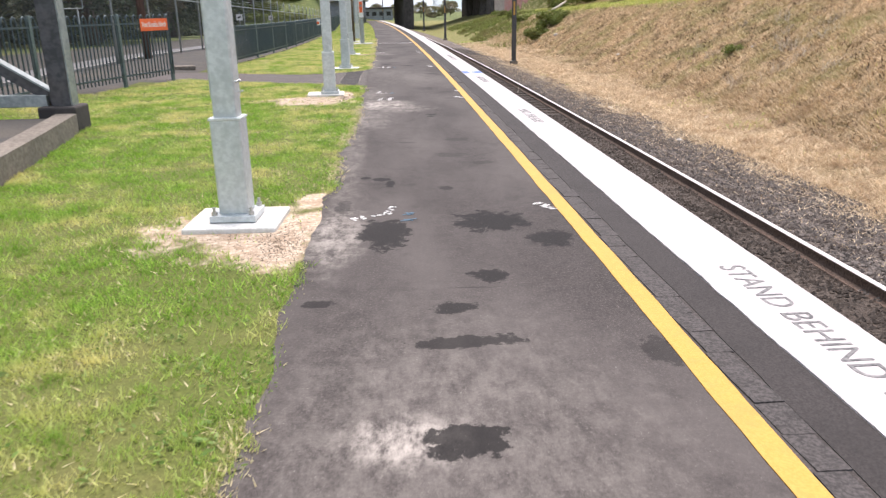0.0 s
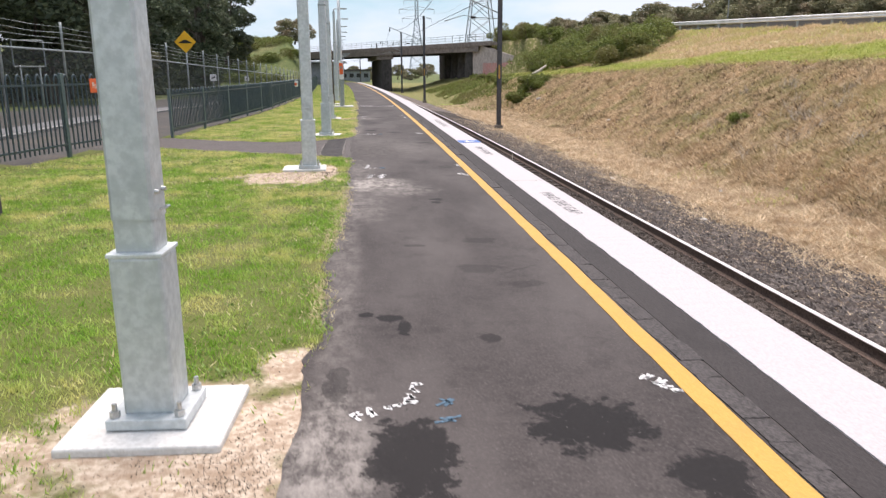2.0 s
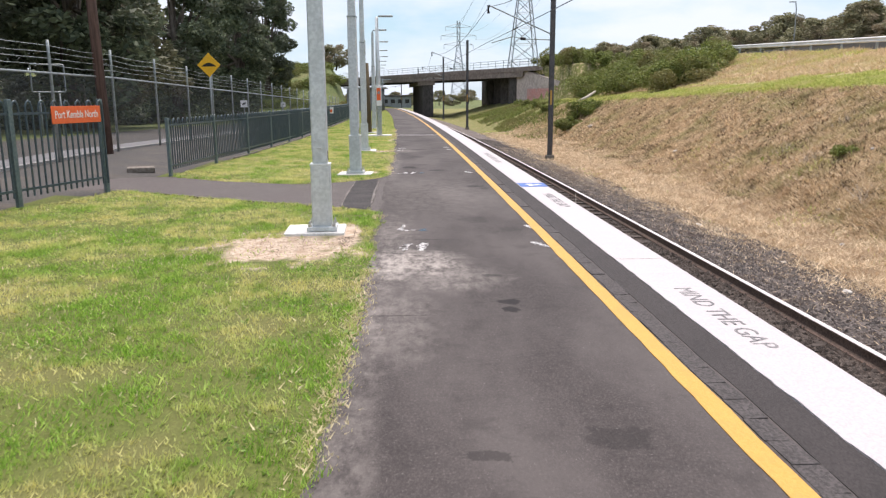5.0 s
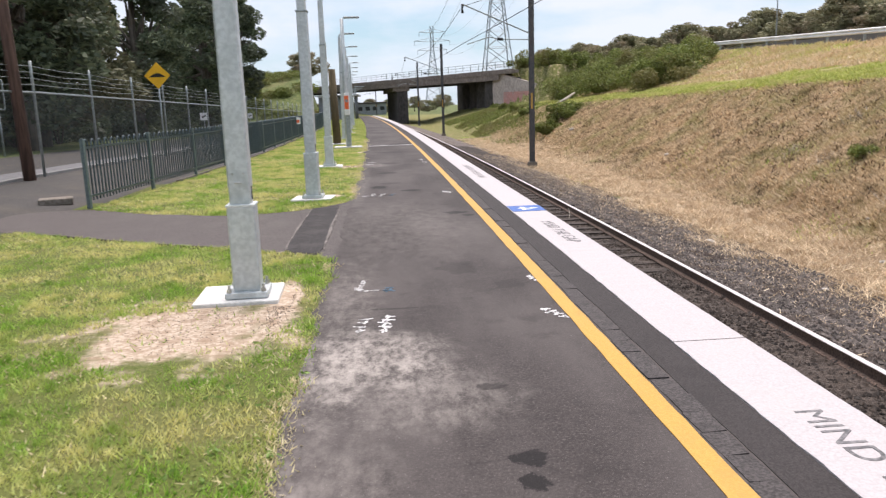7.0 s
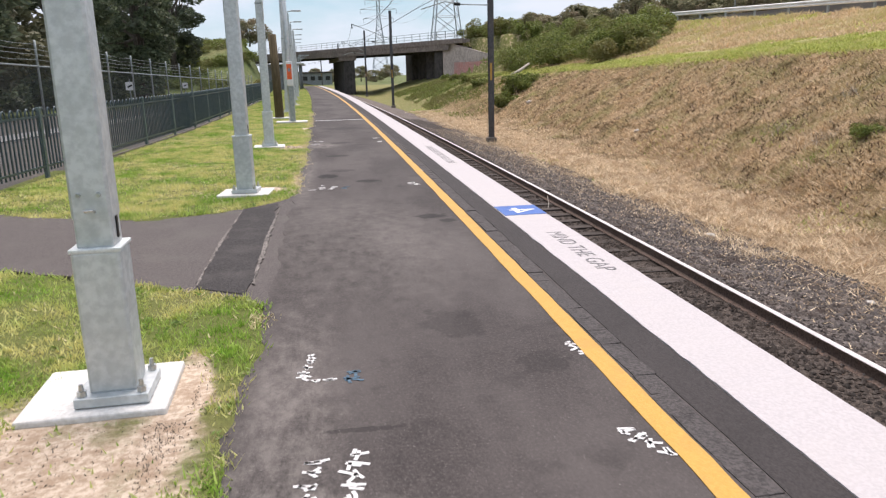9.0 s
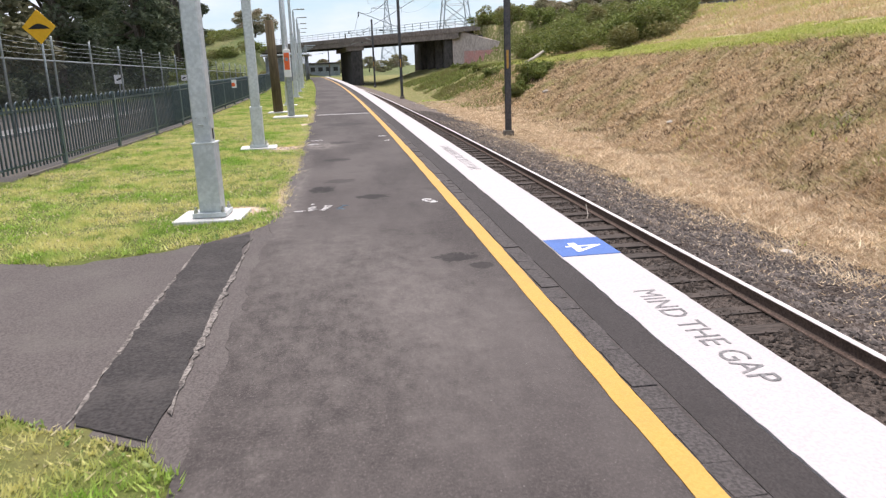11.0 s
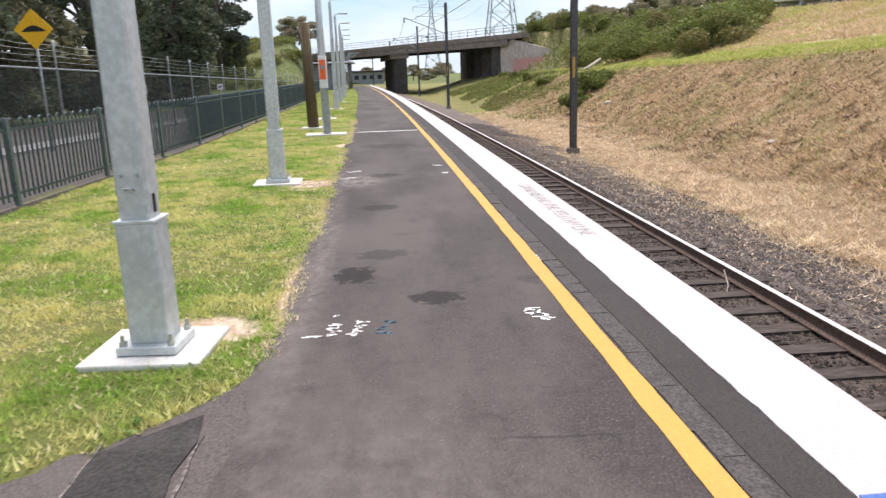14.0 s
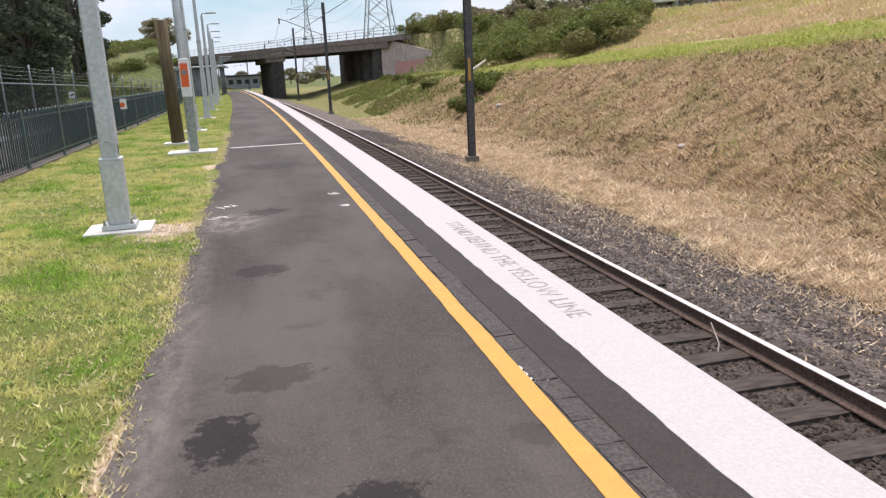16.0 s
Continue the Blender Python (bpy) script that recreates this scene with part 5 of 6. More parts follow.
def shrub(name, label, blobs, per, size, material, seed):
    """A thicket built of leaf clumps over a few stems."""
    r = np.random.default_rng(seed)
    s = new(name)
    tagged(s, label, "shrub")
    cs, sp = [], []
    for x, y, z, rad, h in blobs:
        for k in range(9):
            a, q = r.uniform(0, 6.28), r.uniform(0, 1) ** 0.5
            c = (x + rad * q * math.cos(a), y + rad * q * math.sin(a), z + h * (0.2 + 0.75 * r.uniform(0, 1) * (1 - 0.5 * q * q)))
            cs.append(c)
            sp.append(rad * r.uniform(0.3, 0.5))
            if k < 3:
                bm = bmesh.new()
                tube(bm, [(x, y, z - 0.3), ((x + c[0]) / 2, (y + c[1]) / 2, (z + c[2]) / 2), c], [0.07, 0.05, 0.02], 5)
                part("stem", bm, M_BARK, s)
    leaves("foliage", cs, sp, per, size, material, s, 0.8)
    return s


def on_bank(x, y):
    return float(bank_height(np.array(float(x)), np.array(float(y))))


blobs = []
r_ = np.random.default_rng(21)
for k in range(46):
    y = r_.uniform(64, 98)
    x0_ = 19.6 + 0.8 * math.sin(y) - 0.05 * max(0, min(y, 80) - 70) + 0.2 * max(0, y - 80)
    x1_ = 28.5 - 0.15 * max(0, y - 84)
    x = r_.uniform(x0_, x1_)
    blobs.append((x, y, on_bank(x, y) - 0.3, r_.uniform(1.7, 2.6), r_.uniform(1.6, 3.0)))
for k in range(9):
    y = 92 + 2.2 * k
    x = 24.5 - 0.42 * (y - 99) + 1.2 * math.sin(k * 2.3)
    blobs.append((x, y, on_bank(x, y) - 0.3, 1.7, 2.6))
shrub("shrub_thicket", "dense green shrub thicket below the upper road", blobs, 460, 0.105, M_LEAFBUSH, 22)
blobs = [(14.0 + 0.5 * k, 78 + 9 * k, on_bank(14.0 + 0.5 * k, 78 + 9 * k) - 0.3, 0.9, 0.8) for k in range(4)]
shrub("shrub", "low green shrub at the foot of the cutting", [(12.7, 64, on_bank(12.7, 64) - 0.1, 1.0, 1.1), (13.9, 66, on_bank(13.9, 66) - 0.1, 1.2, 1.3), (15.1, 67, on_bank(15.1, 67) - 0.1, 1.1, 1.0)], 620, 0.07, M_LEAFBUSH, 23)
shrub("shrub", "small green shrub on the bank below the bridge", blobs, 260, 0.10, M_LEAFBUSH, 24)
blobs = []
for k in range(40):
    x, y = -7.5 - r_.uniform(0, 24), 112 + r_.uniform(0, 34)
    blobs.append((x, y, float(ground_height(np.array(x - float(bend(y))), np.array(y))) - 0.35, 2.4, 0.55))
shrub("shrub_thicket", "low green scrub on the bridge embankment", blobs, 300, 0.13, M_LEAFBUSH, 25)
shrub("shrub", "small green weed clump on the dry bank", [(12.6, 27.0, on_bank(12.6, 27) - 0.05, 0.4, 0.22)], 200, 0.035, M_LEAFBUSH, 26)
blobs = [(-23.0 - 1.6 * (k % 3), 8 + 1.9 * k, -0.2 - 0.0158 * max(0, 8 + 1.9 * k - 27), 2.0, 3.6 + 1.2 * math.sin(k * 1.9)) for k in range(58)]
shrub("hedge", "dense dark green undergrowth along the far street verge", blobs, 260, 0.19, M_LEAFDARK, 27)

# ---- painted lettering and marks ----
def ground_text(name, body, x, y, width, size, label, material=M_STENCIL, rz=-90, z=0.0135):
    ob = lettering(name, body, size, material, pose(x, y, z, 0, 0, rz), None, width, 0.0008)
    tagged(ob, label, "painted lettering", kind="structure")
    return ob


def edge_x(y, u):
    return u + float(bend(y))


ground_text("painted_words", "STAND BEHIND THE YELLOW LINE", edge_x(2.6, 2.19), 2.55, 3.3, 0.22, "grey stencilled words on the white coping")
ground_text("painted_words", "STAND BEHIND THE YELLOW LINE", edge_x(25.8, 2.19), 25.75, 3.3, 0.22, "faded grey stencilled words on the white coping", M_FADED)
ground_text("painted_words", "MIND THE GAP", edge_x(11.2, 2.17), 11.15, 1.5, 0.21, "grey stencilled words on the white coping")
ground_text("painted_words", "MIND THE GAP", edge_x(17.4, 2.195), 17.34, 1.5, 0.22, "grey stencilled words on the white coping")
square = part("blue_marker", box(bmesh.new(), (2.172, 19.34, 0.0135), (0.482, 0.57, 0.006)), M_BLUE)
tagged(square, "blue painted square with a white numeral on the coping", "painted marker")
lettering("numeral", "4", 0.42, M_SIGNWHITE, pose(2.19, 19.33, 0.018, 0, 0, 180), square, 0.3, 0.0008)


def scribble(x, y, rows, n, w, h, rz, material, label, seed):
    """Unreadable sprayed characters: short uneven strokes in rows."""
    r = np.random.default_rng(seed)
    bm = bmesh.new()
    for row in range(rows):
        for k in range(n):
            cx_ = (k - (n - 1) / 2) * w * 1.25 + r.normal(0, w * 0.1)
            cy_ = -row * h * 1.5
            for s in range(3):
                a = r.uniform(0, 3.14)
                p0 = Vector((cx_ + r.uniform(-0.3, 0.3) * w, cy_ + r.uniform(-0.3, 0.3) * h, 0))
                d = Vector((math.cos(a) * w, math.sin(a) * h, 0)) * r.uniform(0.35, 0.6)
                q0 = d.orthogonal().normalized()
                nrm = Vector((-d.y, d.x, 0)).normalized() * 0.0085
                mid = p0 + nrm * r.uniform(-0.8, 0.8)
                pts = [p0 - d, mid, p0 + d]
                for i, j in ((0, 1), (1, 2)):
                    bm.faces.new([bm.verts.new(v) for v in (pts[i] - nrm, pts[j] - nrm, pts[j] + nrm, pts[i] + nrm)])
    g = bmesh.ops.extrude_face_region(bm, geom=bm.faces[:])
    for v in g["geom"]:
        if isinstance(v, bmesh.types.BMVert):
            v.co.z += 0.0015
    ob = part("spray_mark", bm, material, m=pose(x, y, 0.0022, 0, 0, rz))
    tagged(ob, label, "spray mark", kind="structure")
    return ob


WL, BL = "white sprayed survey scribble on the asphalt", "faded blue sprayed scribble on the asphalt"
for i, (x, y, rows, n, w, h, rz, mt) in enumerate((
        (-0.26, 5.66, 1, 2, 0.06, 0.07, 20, M_SPRAY), (-0.12, 5.72, 1, 2, 0.04, 0.03, 20, M_SPRAY), (-0.02, 5.86, 1, 4, 0.06, 0.06, 80, M_SPRAY), (0.13, 5.72, 2, 1, 0.09, 0.10, 0, M_SPRAYBLUE), (1.25, 5.83, 1, 4, 0.055, 0.08, -65, M_SPRAY),
        (-0.13, 13.85, 1, 4, 0.075, 0.09, 82, M_SPRAY), (0.04, 13.85, 1, 5, 0.07, 0.09, 82, M_SPRAY), (-0.17, 15.06, 1, 5, 0.06, 0.06, 82, M_SPRAY), (-0.10, 14.86, 1, 2, 0.06, 0.03, 0, M_SPRAY), (0.08, 14.88, 1, 2, 0.08, 0.11, 60, M_SPRAYBLUE),
        (1.31, 13.89, 1, 4, 0.06, 0.10, -70, M_SPRAY), (1.41, 14.99, 1, 4, 0.06, 0.08, -70, M_SPRAY),
        (-0.17, 21.74, 1, 2, 0.09, 0.04, 8, M_SPRAY), (-0.09, 21.88, 1, 3, 0.05, 0.07, 80, M_SPRAY), (0.05, 21.85, 1, 4, 0.06, 0.08, 80, M_SPRAY), (0.23, 21.83, 1, 3, 0.08, 0.09, 80, M_SPRAYBLUE), (-0.1, 22.12, 1, 1, 0.04, 0.03, 0, M_SPRAY),
        (1.24, 21.92, 1, 4, 0.055, 0.10, -70, M_SPRAY), (1.58, 23.36, 1, 4, 0.06, 0.07, -70, M_SPRAY),
        (-0.26, 28.94, 1, 3, 0.06, 0.1, 30, M_SPRAY), (-0.17, 29.71, 1, 3, 0.07, 0.14, 30, M_SPRAY), (1.28, 29.09, 1, 2, 0.07, 0.12, -65, M_SPRAY), (1.24, 30.10, 1, 2, 0.07, 0.12, -65, M_SPRAY), (1.45, 16.6, 1, 1, 0.05, 0.05, 0, M_SPRAY))):
    scribble(x, y, rows, n, w, h, rz, mt, BL if mt is M_SPRAYBLUE else WL, 100 + i)

# pale stones and a dead branch along the foot of the bank
for i, (u, y, s) in enumerate(((7.15, 19.7, 0.10), (7.3, 24.3, 0.16), (10.7, 23.9, 0.09), (6.9, 17.2, 0.15), (12.0, 38.9, 0.2), (9.4, 21.5, 0.1), (8.2, 27.2, 0.12), (13.2, 59, 0.35), (12.9, 26.2, 0.13))):
    bm = bmesh.new()
    s *= 0.6
    bmesh.ops.create_icosphere(bm, subdivisions=2, radius=s)
    for v in bm.verts:
        v.co *= 1 + 0.3 * noise.noise(v.co * (1.6 / s) + Vector((i, 0, 0)))
        v.co.z *= 0.55
    st = part("stone", bm, M_ROCK, m=pose(u, y, float(ground_height(np.array(u - float(bend(y))), np.array(float(y)))) + s * 0.2, 0, 0, i * 50))
    tagged(st, "pale weathered stone lying on the bank", "stone", "loose stones")
lg = part("fallen_log", tube(bmesh.new(), [(0, 0, 0), (0.9, 0.6, 0.35), (1.9, 1.0, 0.95)], [0.12, 0.15, 0.1], 8), M_DRIFT, m=pose(16.2, 76, on_bank(16.2, 76) + 0.05))
tagged(lg, "bleached fallen log on the bank", "log")
tw = part("twig", tube(bmesh.new(), [(0, 0, 0), (0.1, 0.12, 0.2), (0.12, 0.3, 0.36)], 0.008, 5), M_DRIFT, m=pose(4.45, 25.9, -1.38))
tagged(tw, "dry bent twig standing in the ballast", "twig")

# ---- grass ----


def inside_path(x, y):
    near, far = np.interp(-x, *PATH_NEAR_AT), np.interp(-x, *PATH_FAR_AT)
    return (y > near + 0.0) & (y < far - 0.02)


def blades(name, x, y, z, h, w, lean, material, label):
    n = len(x)
    a = RNG.uniform(0, 6.28, n)
    dx, dy = np.cos(a) * w, np.sin(a) * w
    b = RNG.uniform(0, 6.28, n)
    l = lean * RNG.uniform(0.2, 1.0, n) * h
    p = np.stack([x, y, z], 1)
    v = np.stack([p - np.stack([dx, dy, np.full(n, 0.01)], 1), p + np.stack([dx, dy, np.full(n, -0.01)], 1), p + np.stack([np.cos(b) * l, np.sin(b) * l, h], 1)], 1)
    ob = part(name, fast_mesh(name, v.reshape(-1, 3), np.arange(3 * n).reshape(-1, 3)), material)
    return tagged(ob, label, "grass", kind="stuff")


def lawn_points(n, y0, y1, power, bare=0.06):
    y = y0 + (y1 - y0) * RNG.uniform(0, 1, n) ** power
    x = RNG.uniform(-6.6, -0.34, n)
    keep = (x > fence_x(y) + 0.05) & ~inside_path(x, y) & (x < rim_x(y) + RNG.normal(0, 0.014, n))
    for sx_, sy_, rx, ry in SAND:
        d = np.hypot((x - sx_) / rx, (y - sy_) / ry) + 0.35 * lumps(x, y, 4.0, 17)
        keep &= (d > 0.95) | (RNG.uniform(0, 1, n) < bare)
    keep &= RNG.uniform(0, 1, n) < np.clip(0.62 + 0.75 * lumps(x, y, 7.0, 71) + 0.3 * lumps(x, y, 1.6, 72) - 0.12 * smooth(-0.95, -0.5, x), 0.34, 1)
    for px, py in [(-1.21, 5.78)] + [(q[0], q[1]) for q in LAMPS]:
        keep &= (np.abs(x - px) > 0.36) | (np.abs(y - py) > 0.34)
    keep &= (x > -3.45 - 0.16 * (y - 5.5)) | (y > 11.2) | (y < 5.4)
    return x[keep], y[keep]


x, y = lawn_points(720000, 0, 46, 1.3)
tall = 0.6 + 0.4 * lumps(x, y, 1.6, 12) + 0.45 * lumps(x, y, 6.0, 13)
h = RNG.uniform(0.010, 0.034, len(x)) * np.clip(0.6 + tall, 0.4, 2.1)
blades("lawn_grass", x, y, ground_height(x - bend(y), y), h, 0.0046 + 0.0002 * y, 1.7, M_GRASS, "bright green mown lawn with yellowish patches")
n = 90000
y = 46 + 60 * RNG.uniform(0, 1, n)
x = RNG.uniform(-4.2, -0.5, n) + bend(y)
k = x > fence_x(y)
blades("far_lawn_grass", x[k], y[k], ground_height(x[k] - bend(y[k]), y[k]), RNG.uniform(0.03, 0.07, k.sum()), 0.02, 0.8, M_GRASS, "green lawn beside the far platform")

# denser tufts and low broad-leaved weeds
x, y = lawn_points(42000, 0, 40, 1.35, 0.0)
k = RNG.uniform(0, 1, len(x)) < np.clip(0.55 + 0.9 * lumps(x, y, 2.2, 75), 0.12, 1)
x, y = np.repeat(x[k], 12), np.repeat(y[k], 12)
x, y = x + RNG.normal(0, 0.022, len(x)), y + RNG.normal(0, 0.022, len(y))
blades("lawn_tufts", x, y, ground_height(x - bend(y), y), RNG.uniform(0.02, 0.062, len(x)), 0.0036 + 0.00018 * y, 0.9, M_GRASS, "thicker tufts of fresh green grass in the lawn")
x, y = lawn_points(16000, 0, 26, 1.3, 0.03)
k = RNG.uniform(0, 1, len(x)) < np.clip(0.75 * smooth(-1.7, -0.55, x) + 0.5 * lumps(x, y, 1.8, 77) - 0.1, 0, 1)
weeds = leaves("lawn_weeds", np.stack([x[k], y[k], ground_height(x[k] - bend(y[k]), y[k]) + 0.018], 1), np.full(int(k.sum()), 0.05), 7, 0.017, M_WEED, None, 0.3)
tagged(weeds, "low dark green clover and weeds beside the asphalt", "weeds", kind="stuff")

# dry thatch lying in the lawn
x, y = lawn_points(130000, 0, 42, 1.15, 0.0)
k = RNG.uniform(0, 1, len(x)) < np.clip(0.15 + 0.9 * lumps(x, y, 1.3, 37) + 0.5 * smooth(-1.3, -0.5, x) + 0.45 * smooth(14, 20, y), 0, 1)
x, y = x[k], y[k]
blades("lawn_thatch", x, y, ground_height(x - bend(y), y) + 0.012, RNG.uniform(0.004, 0.02, len(x)), 0.004 + 0.0002 * y, 3.5, M_THATCH, "pale dry thatch lying in the lawn")

# straw fringe along the asphalt's rim
n = 36000
y = 0.5 + 44 * RNG.uniform(0, 1, n) ** 1.3
x = rim_x(y) + RNG.normal(-0.045, 0.05, n)
k = (RNG.uniform(0, 1, n) < 0.35 + 0.5 * lumps(x * 0, y, 1.7, 34)) & ~((y > 16.1) & (y < 21.4)) & ~((y > 4.3) & (y < 7.0)) & ~((y > 12.8) & (y < 15.8))
x, y = x[k], y[k]
blades("edge_straw", x, y, np.zeros(len(x)) + 0.004, RNG.uniform(0.006, 0.024, len(x)), 0.004 + 0.0002 * y, 2.8, M_THATCH, "dry straw and grass litter along the asphalt rim")


def bank_points(n, x0, x1, y0, y1, power=1.3):
    y = y0 + (y1 - y0) * RNG.uniform(0, 1, n) ** power
    x = RNG.uniform(x0, x1, n)
    return x, y


def tussocks(n, x0, x1, y0, y1, per, wide, power=1.3):
    """Blade roots gathered into tussocks."""
    x, y = bank_points(n, x0, x1, y0, y1, power)
    r = wide * RNG.uniform(0.4, 1.5, n)
    i = np.repeat(np.arange(n), per)
    return x[i] + RNG.normal(0, 1, n * per) * r[i], y[i] + RNG.normal(0, 1, n * per) * r[i], RNG.uniform(0.5, 1.7, n)[i]


def below_crest(x, y):
    return bank_height(x, y) < 1.9 - 0.02 * np.clip(y - 36, 0, 60)


x, y = bank_points(150000, 6.6, 11.8, 8, 75)
k = RNG.uniform(0, 1, len(x)) < smooth(6.6, 8.6, x + 0.6 * lumps(x, y, 1.5, 40)) * (1 - 0.85 * smooth(9.9, 11.4, x + 0.7 * lumps(x, y, 1.2, 43)))
x, y = x[k], y[k]
h = RNG.uniform(0.02, 0.11, len(x)) * np.clip(1 + 1.2 * lumps(x, y, 2.4, 41), 0.25, 2.4)
blades("straw_grass", x, y, ground_height(x - bend(y), y), h, 0.007 + 0.00032 * y, 3.0, M_STRAW, "tangled pale dry straw along the foot of the bank")
x, y, big_ = tussocks(7000, 7.4, 11.4, 8, 70, 22, 0.13)
k = RNG.uniform(0, 1, len(x)) < np.clip(smooth(7.2, 8.8, x + 0.5 * lumps(x, y, 1.5, 40)) * (0.55 + 1.1 * lumps(x, y, 1.1, 44)), 0, 1)
x, y, big_ = x[k], y[k], big_[k]
blades("straw_tussocks", x, y, ground_height(x - bend(y), y) - 0.01, RNG.uniform(0.04, 0.13, len(x)) * big_, 0.009 + 0.0003 * y, 2.6, M_STRAW, "clumps of bleached straw heaped along the foot of the bank")
x, y = bank_points(230000, 10.3, 17.5, 12, 80)
k = below_crest(x, y)
x, y = x[k], y[k]
h = RNG.uniform(0.012, 0.07, len(x)) * np.clip(0.9 + 1.1 * lumps(x, y, 4.3, 42), 0.2, 2.4)
blades("dead_grass", x, y, bank_height(x, y), h, 0.009 + 0.0004 * y, 2.8, M_BROWNGRASS, "matted brown dead grass covering the cutting slope")
x, y, big_ = tussocks(15000, 10.2, 17.5, 12, 78, 13, 0.12)
k = below_crest(x, y)
x, y, big_ = x[k], y[k], big_[k]
blades("dead_tussocks", x, y, bank_height(x, y) - 0.01, RNG.uniform(0.03, 0.10, len(x)) * big_, 0.010 + 0.0004 * y, 2.6, M_BROWNGRASS, "brown dead tussocks standing out of the matted slope")

# bunches of long dry stalks on the slope
cx_, cy_ = RNG.uniform(11.2, 14.6, 16), RNG.uniform(17.5, 31, 16)
cx_[:5], cy_[:5] = 13.2 + RNG.normal(0, 0.35, 5), 23.5 + RNG.normal(0, 0.6, 5)
x = np.repeat(cx_, 34) + RNG.normal(0, 0.16, 16 * 34)
y = np.repeat(cy_, 34) + RNG.normal(0, 0.2, 16 * 34)
blades("dry_stalks", x, y, bank_height(x, y), RNG.uniform(0.1, 0.42, len(x)), 0.011, 1.5, M_DRIFT, "bleached dry stalks and twigs tangled on the slope")

# dark stalks coloured as shade between tussocks and green weeds among the dead grass
x, y = bank_points(36000, 10.0, 17.0, 12, 70)
k = below_crest(x, y) & (RNG.uniform(0, 1, len(x)) < 0.35 + 1.0 * lumps(x, y, 3.0, 51))
x, y = x[k], y[k]
blades("shade_stalks", x, y, bank_height(x, y) + 0.02, RNG.uniform(0.03, 0.15, len(x)), 0.009 + 0.0004 * y, 2.0, M_DARKGRASS, "dark stalks coloured as shade through the dead grass")
x, y = bank_points(60000, 7.6, 14, 10, 80)
k = RNG.uniform(0, 1, len(x)) < 0.9 * lumps(x, y, 0.9, 52) - 0.35
x, y = x[k], y[k]
blades("bank_weeds", x, y, ground_height(x - bend(y), y), RNG.uniform(0.03, 0.16, len(x)), 0.008 + 0.0004 * y, 1.2, M_GRASS, "patches of green weeds along the foot of the bank")

# green crest and dry upper slope
x, y = bank_points(160000, 15.8, 21.5, 16, 95)
rel = bank_height(x, y) - (1.95 - 0.02 * np.clip(y - 36, 0, 60)) + 0.25 * lumps(x, y, 2.0, 45)
k = (rel > -0.12) & (rel < 0.60)
x, y = x[k], y[k]
blades("crest_grass", x, y, bank_height(x, y), RNG.uniform(0.03, 0.12, len(x)), 0.012 + 0.0004 * y, 1.4, M_CREST, "strip of fresh green grass along the crest of the bank")
x, y = bank_points(75000, 20, 30, 20, 84)
blades("upper_slope_grass", x, y, bank_height(x, y), RNG.uniform(0.05, 0.22, len(x)) * np.clip(1 + lumps(x, y, 1.4, 46), 0.3, 2), 0.02 + 0.0005 * y, 1.8, M_UPPER, "dry tussocky grass on the upper slope")

x, y = bank_points(60000, 19.5, 30, 20, 84)
k = RNG.uniform(0, 1, len(x)) < 0.12 + 0.9 * lumps(x, y, 0.5, 61)
x, y = x[k], y[k]
blades("slope_weeds", x, y, bank_height(x, y), RNG.uniform(0.06, 0.26, len(x)), 0.02 + 0.0005 * y, 1.6, M_CREST, "yellowish green weeds on the dry upper slope")
x, y = bank_points(50000, 9.0, 17.0, 56, 112, 1.0)
k = RNG.uniform(0, 1, len(x)) < (0.45 + 0.9 * lumps(x, y, 0.7, 62)) * smooth(60, 84, y)
x, y = x[k], y[k]
blades("cutting_weeds", x, y, ground_height(x - bend(y), y), RNG.uniform(0.08, 0.38, len(x)), 0.05, 1.4, M_LEAFBUSH, "rough green weeds on the slope below the bridge")

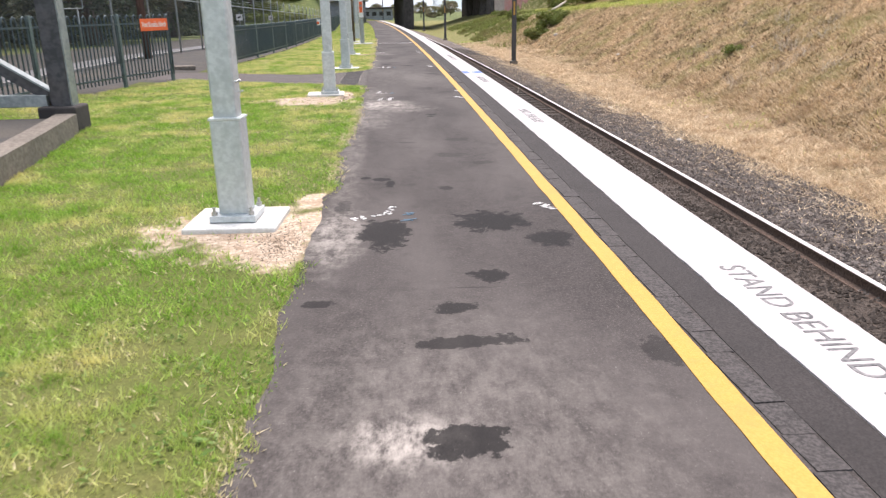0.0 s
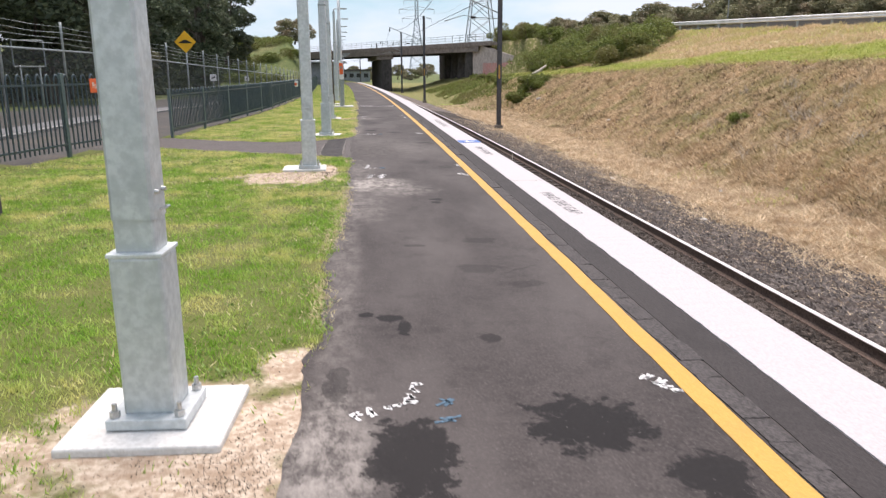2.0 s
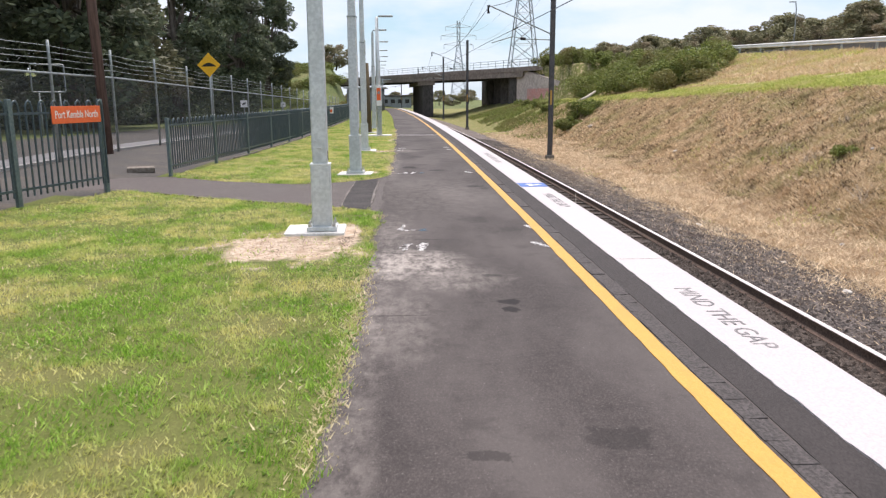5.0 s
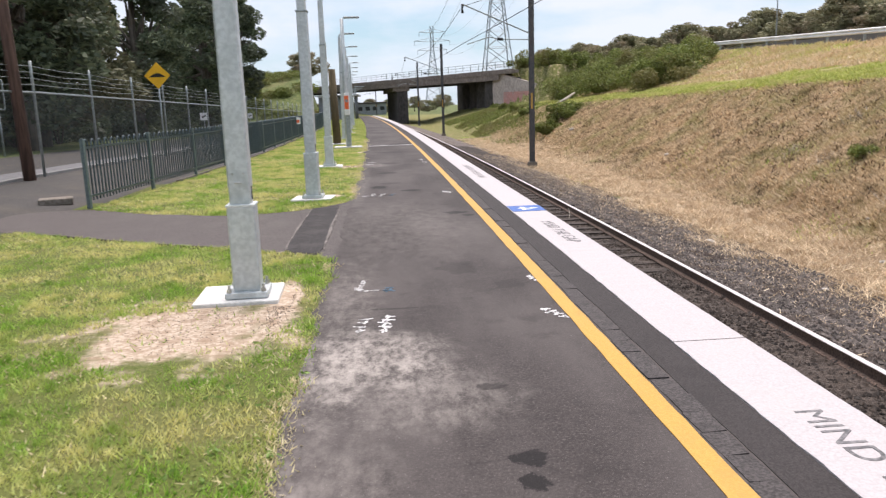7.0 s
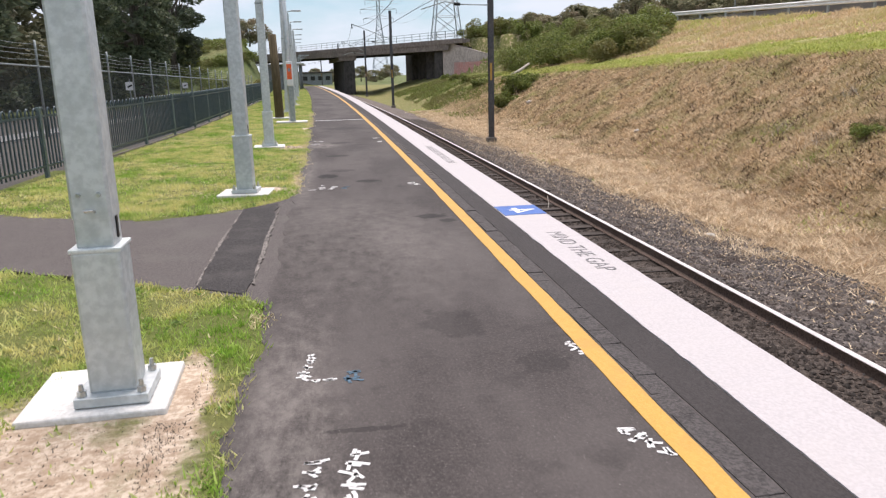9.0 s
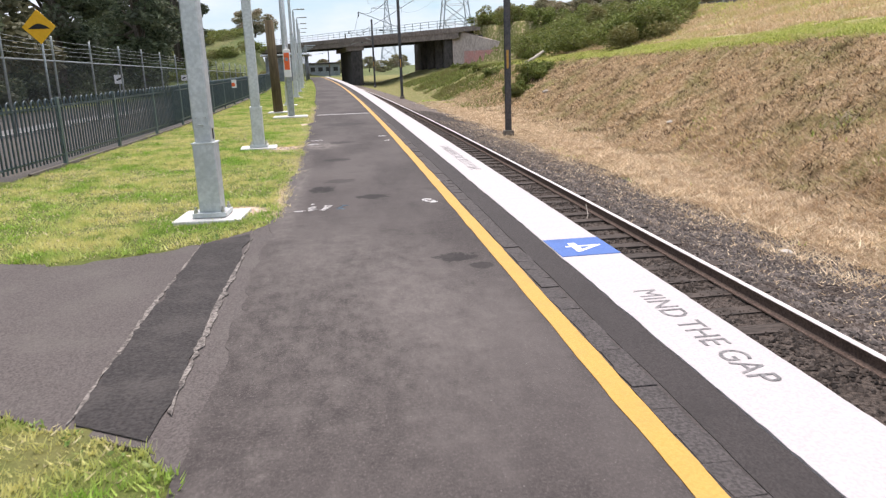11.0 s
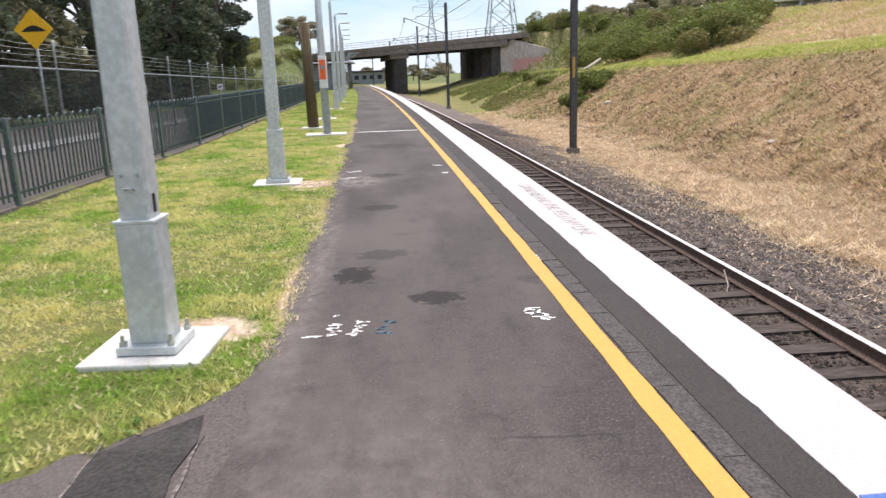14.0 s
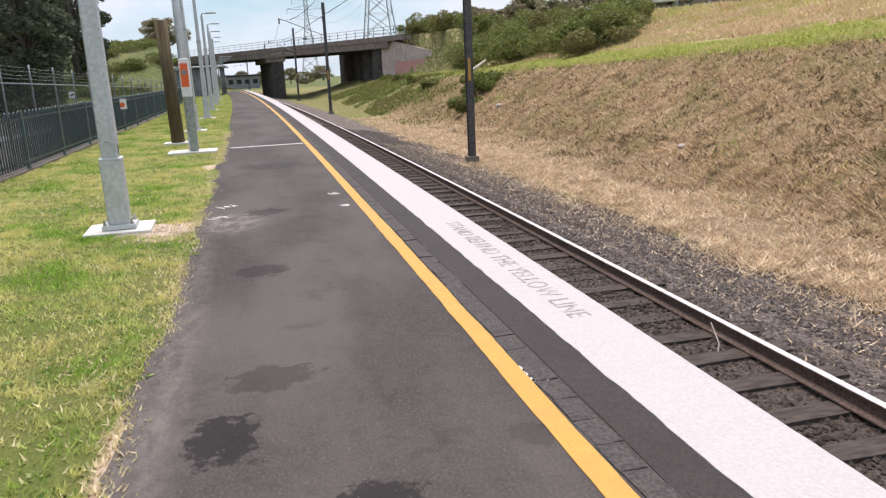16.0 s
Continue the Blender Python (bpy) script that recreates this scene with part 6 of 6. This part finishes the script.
# clods and twigs on the bare sand, litter on the ballast
n = 5200
pick = RNG.integers(0, 5, n)
ss = np.array(SAND)[pick]
x = ss[:, 0] + RNG.normal(0, 0.5, n) * ss[:, 2]
y = ss[:, 1] + RNG.normal(0, 0.5, n) * ss[:, 3]
k = (x < -0.5) & (np.abs(x + 1.2) + np.abs(y - 5.71) > 0.1)
for px, py in [(-1.20, 5.71)] + [(q[0], q[1] - 0.06) for q in LAMPS]:
    k &= (np.abs(x - px) > 0.37) | (np.abs(y - py) > 0.34)
x, y = x[k], y[k]
blades("soil_litter", x, y, ground_height(x - bend(y), y) + 0.002, RNG.uniform(0.002, 0.010, len(x)), 0.006, 3.0, M_BARK, "dark twigs and crumbs on the bare sandy soil")
n = 22000
y = 6 + 45 * RNG.uniform(0, 1, n) ** 1.3
u = RNG.uniform(5.0, 7.6, n)
k = RNG.uniform(0, 1, n) < smooth(4.6, 7.4, u)
u, y = u[k], y[k]
blades("ballast_litter", u + bend(y), y, ground_height(u, y) + 0.02, RNG.uniform(0.005, 0.03, len(u)), 0.006 + 0.0002 * y, 5.0, M_STRAW, "dry straw blown over the ballast shoulder")

# ---- pieces last: edging bricks, sleepers ----
edging = new("brick_edging")
tagged(edging, "row of worn dark bricks beside the yellow line", "edging", kind="structure")
br = []
for k in range(5):
    bm = box(bmesh.new(), (0, 0, 0), (0.125, 0.232, 0.07))
    for v in bm.verts:
        v.co += Vector((random.uniform(-0.006, 0.006), random.uniform(-0.005, 0.005), random.uniform(-0.004, 0.003)))
    me = bpy.data.meshes.new("brick")
    bm.to_mesh(me)
    bm.free()
    me.materials.append(M_BRICK)
    br.append(me)
r_ = random.Random(5)
for k in range(200):
    y = -2 + k * 0.235
    part("brick", br[r_.randrange(5)], None, edging, m=pose(edge_x(y, 1.625 + r_.uniform(-0.008, 0.008)), y, -0.0285 + r_.uniform(-0.004, 0.002), r_.uniform(-0.5, 0.5), r_.uniform(-1, 1), r_.uniform(-1.2, 1.2)))
for k in range(110):
    y = -4 + k * 0.622
    part("sleeper", sl_meshes[k % 4], None, track, m=pose(edge_x(y, 4.02 + r_.uniform(-0.05, 0.05)), y, -1.316 + r_.uniform(-0.01, 0.01), 0, 0, r_.uniform(-1.5, 1.5)))
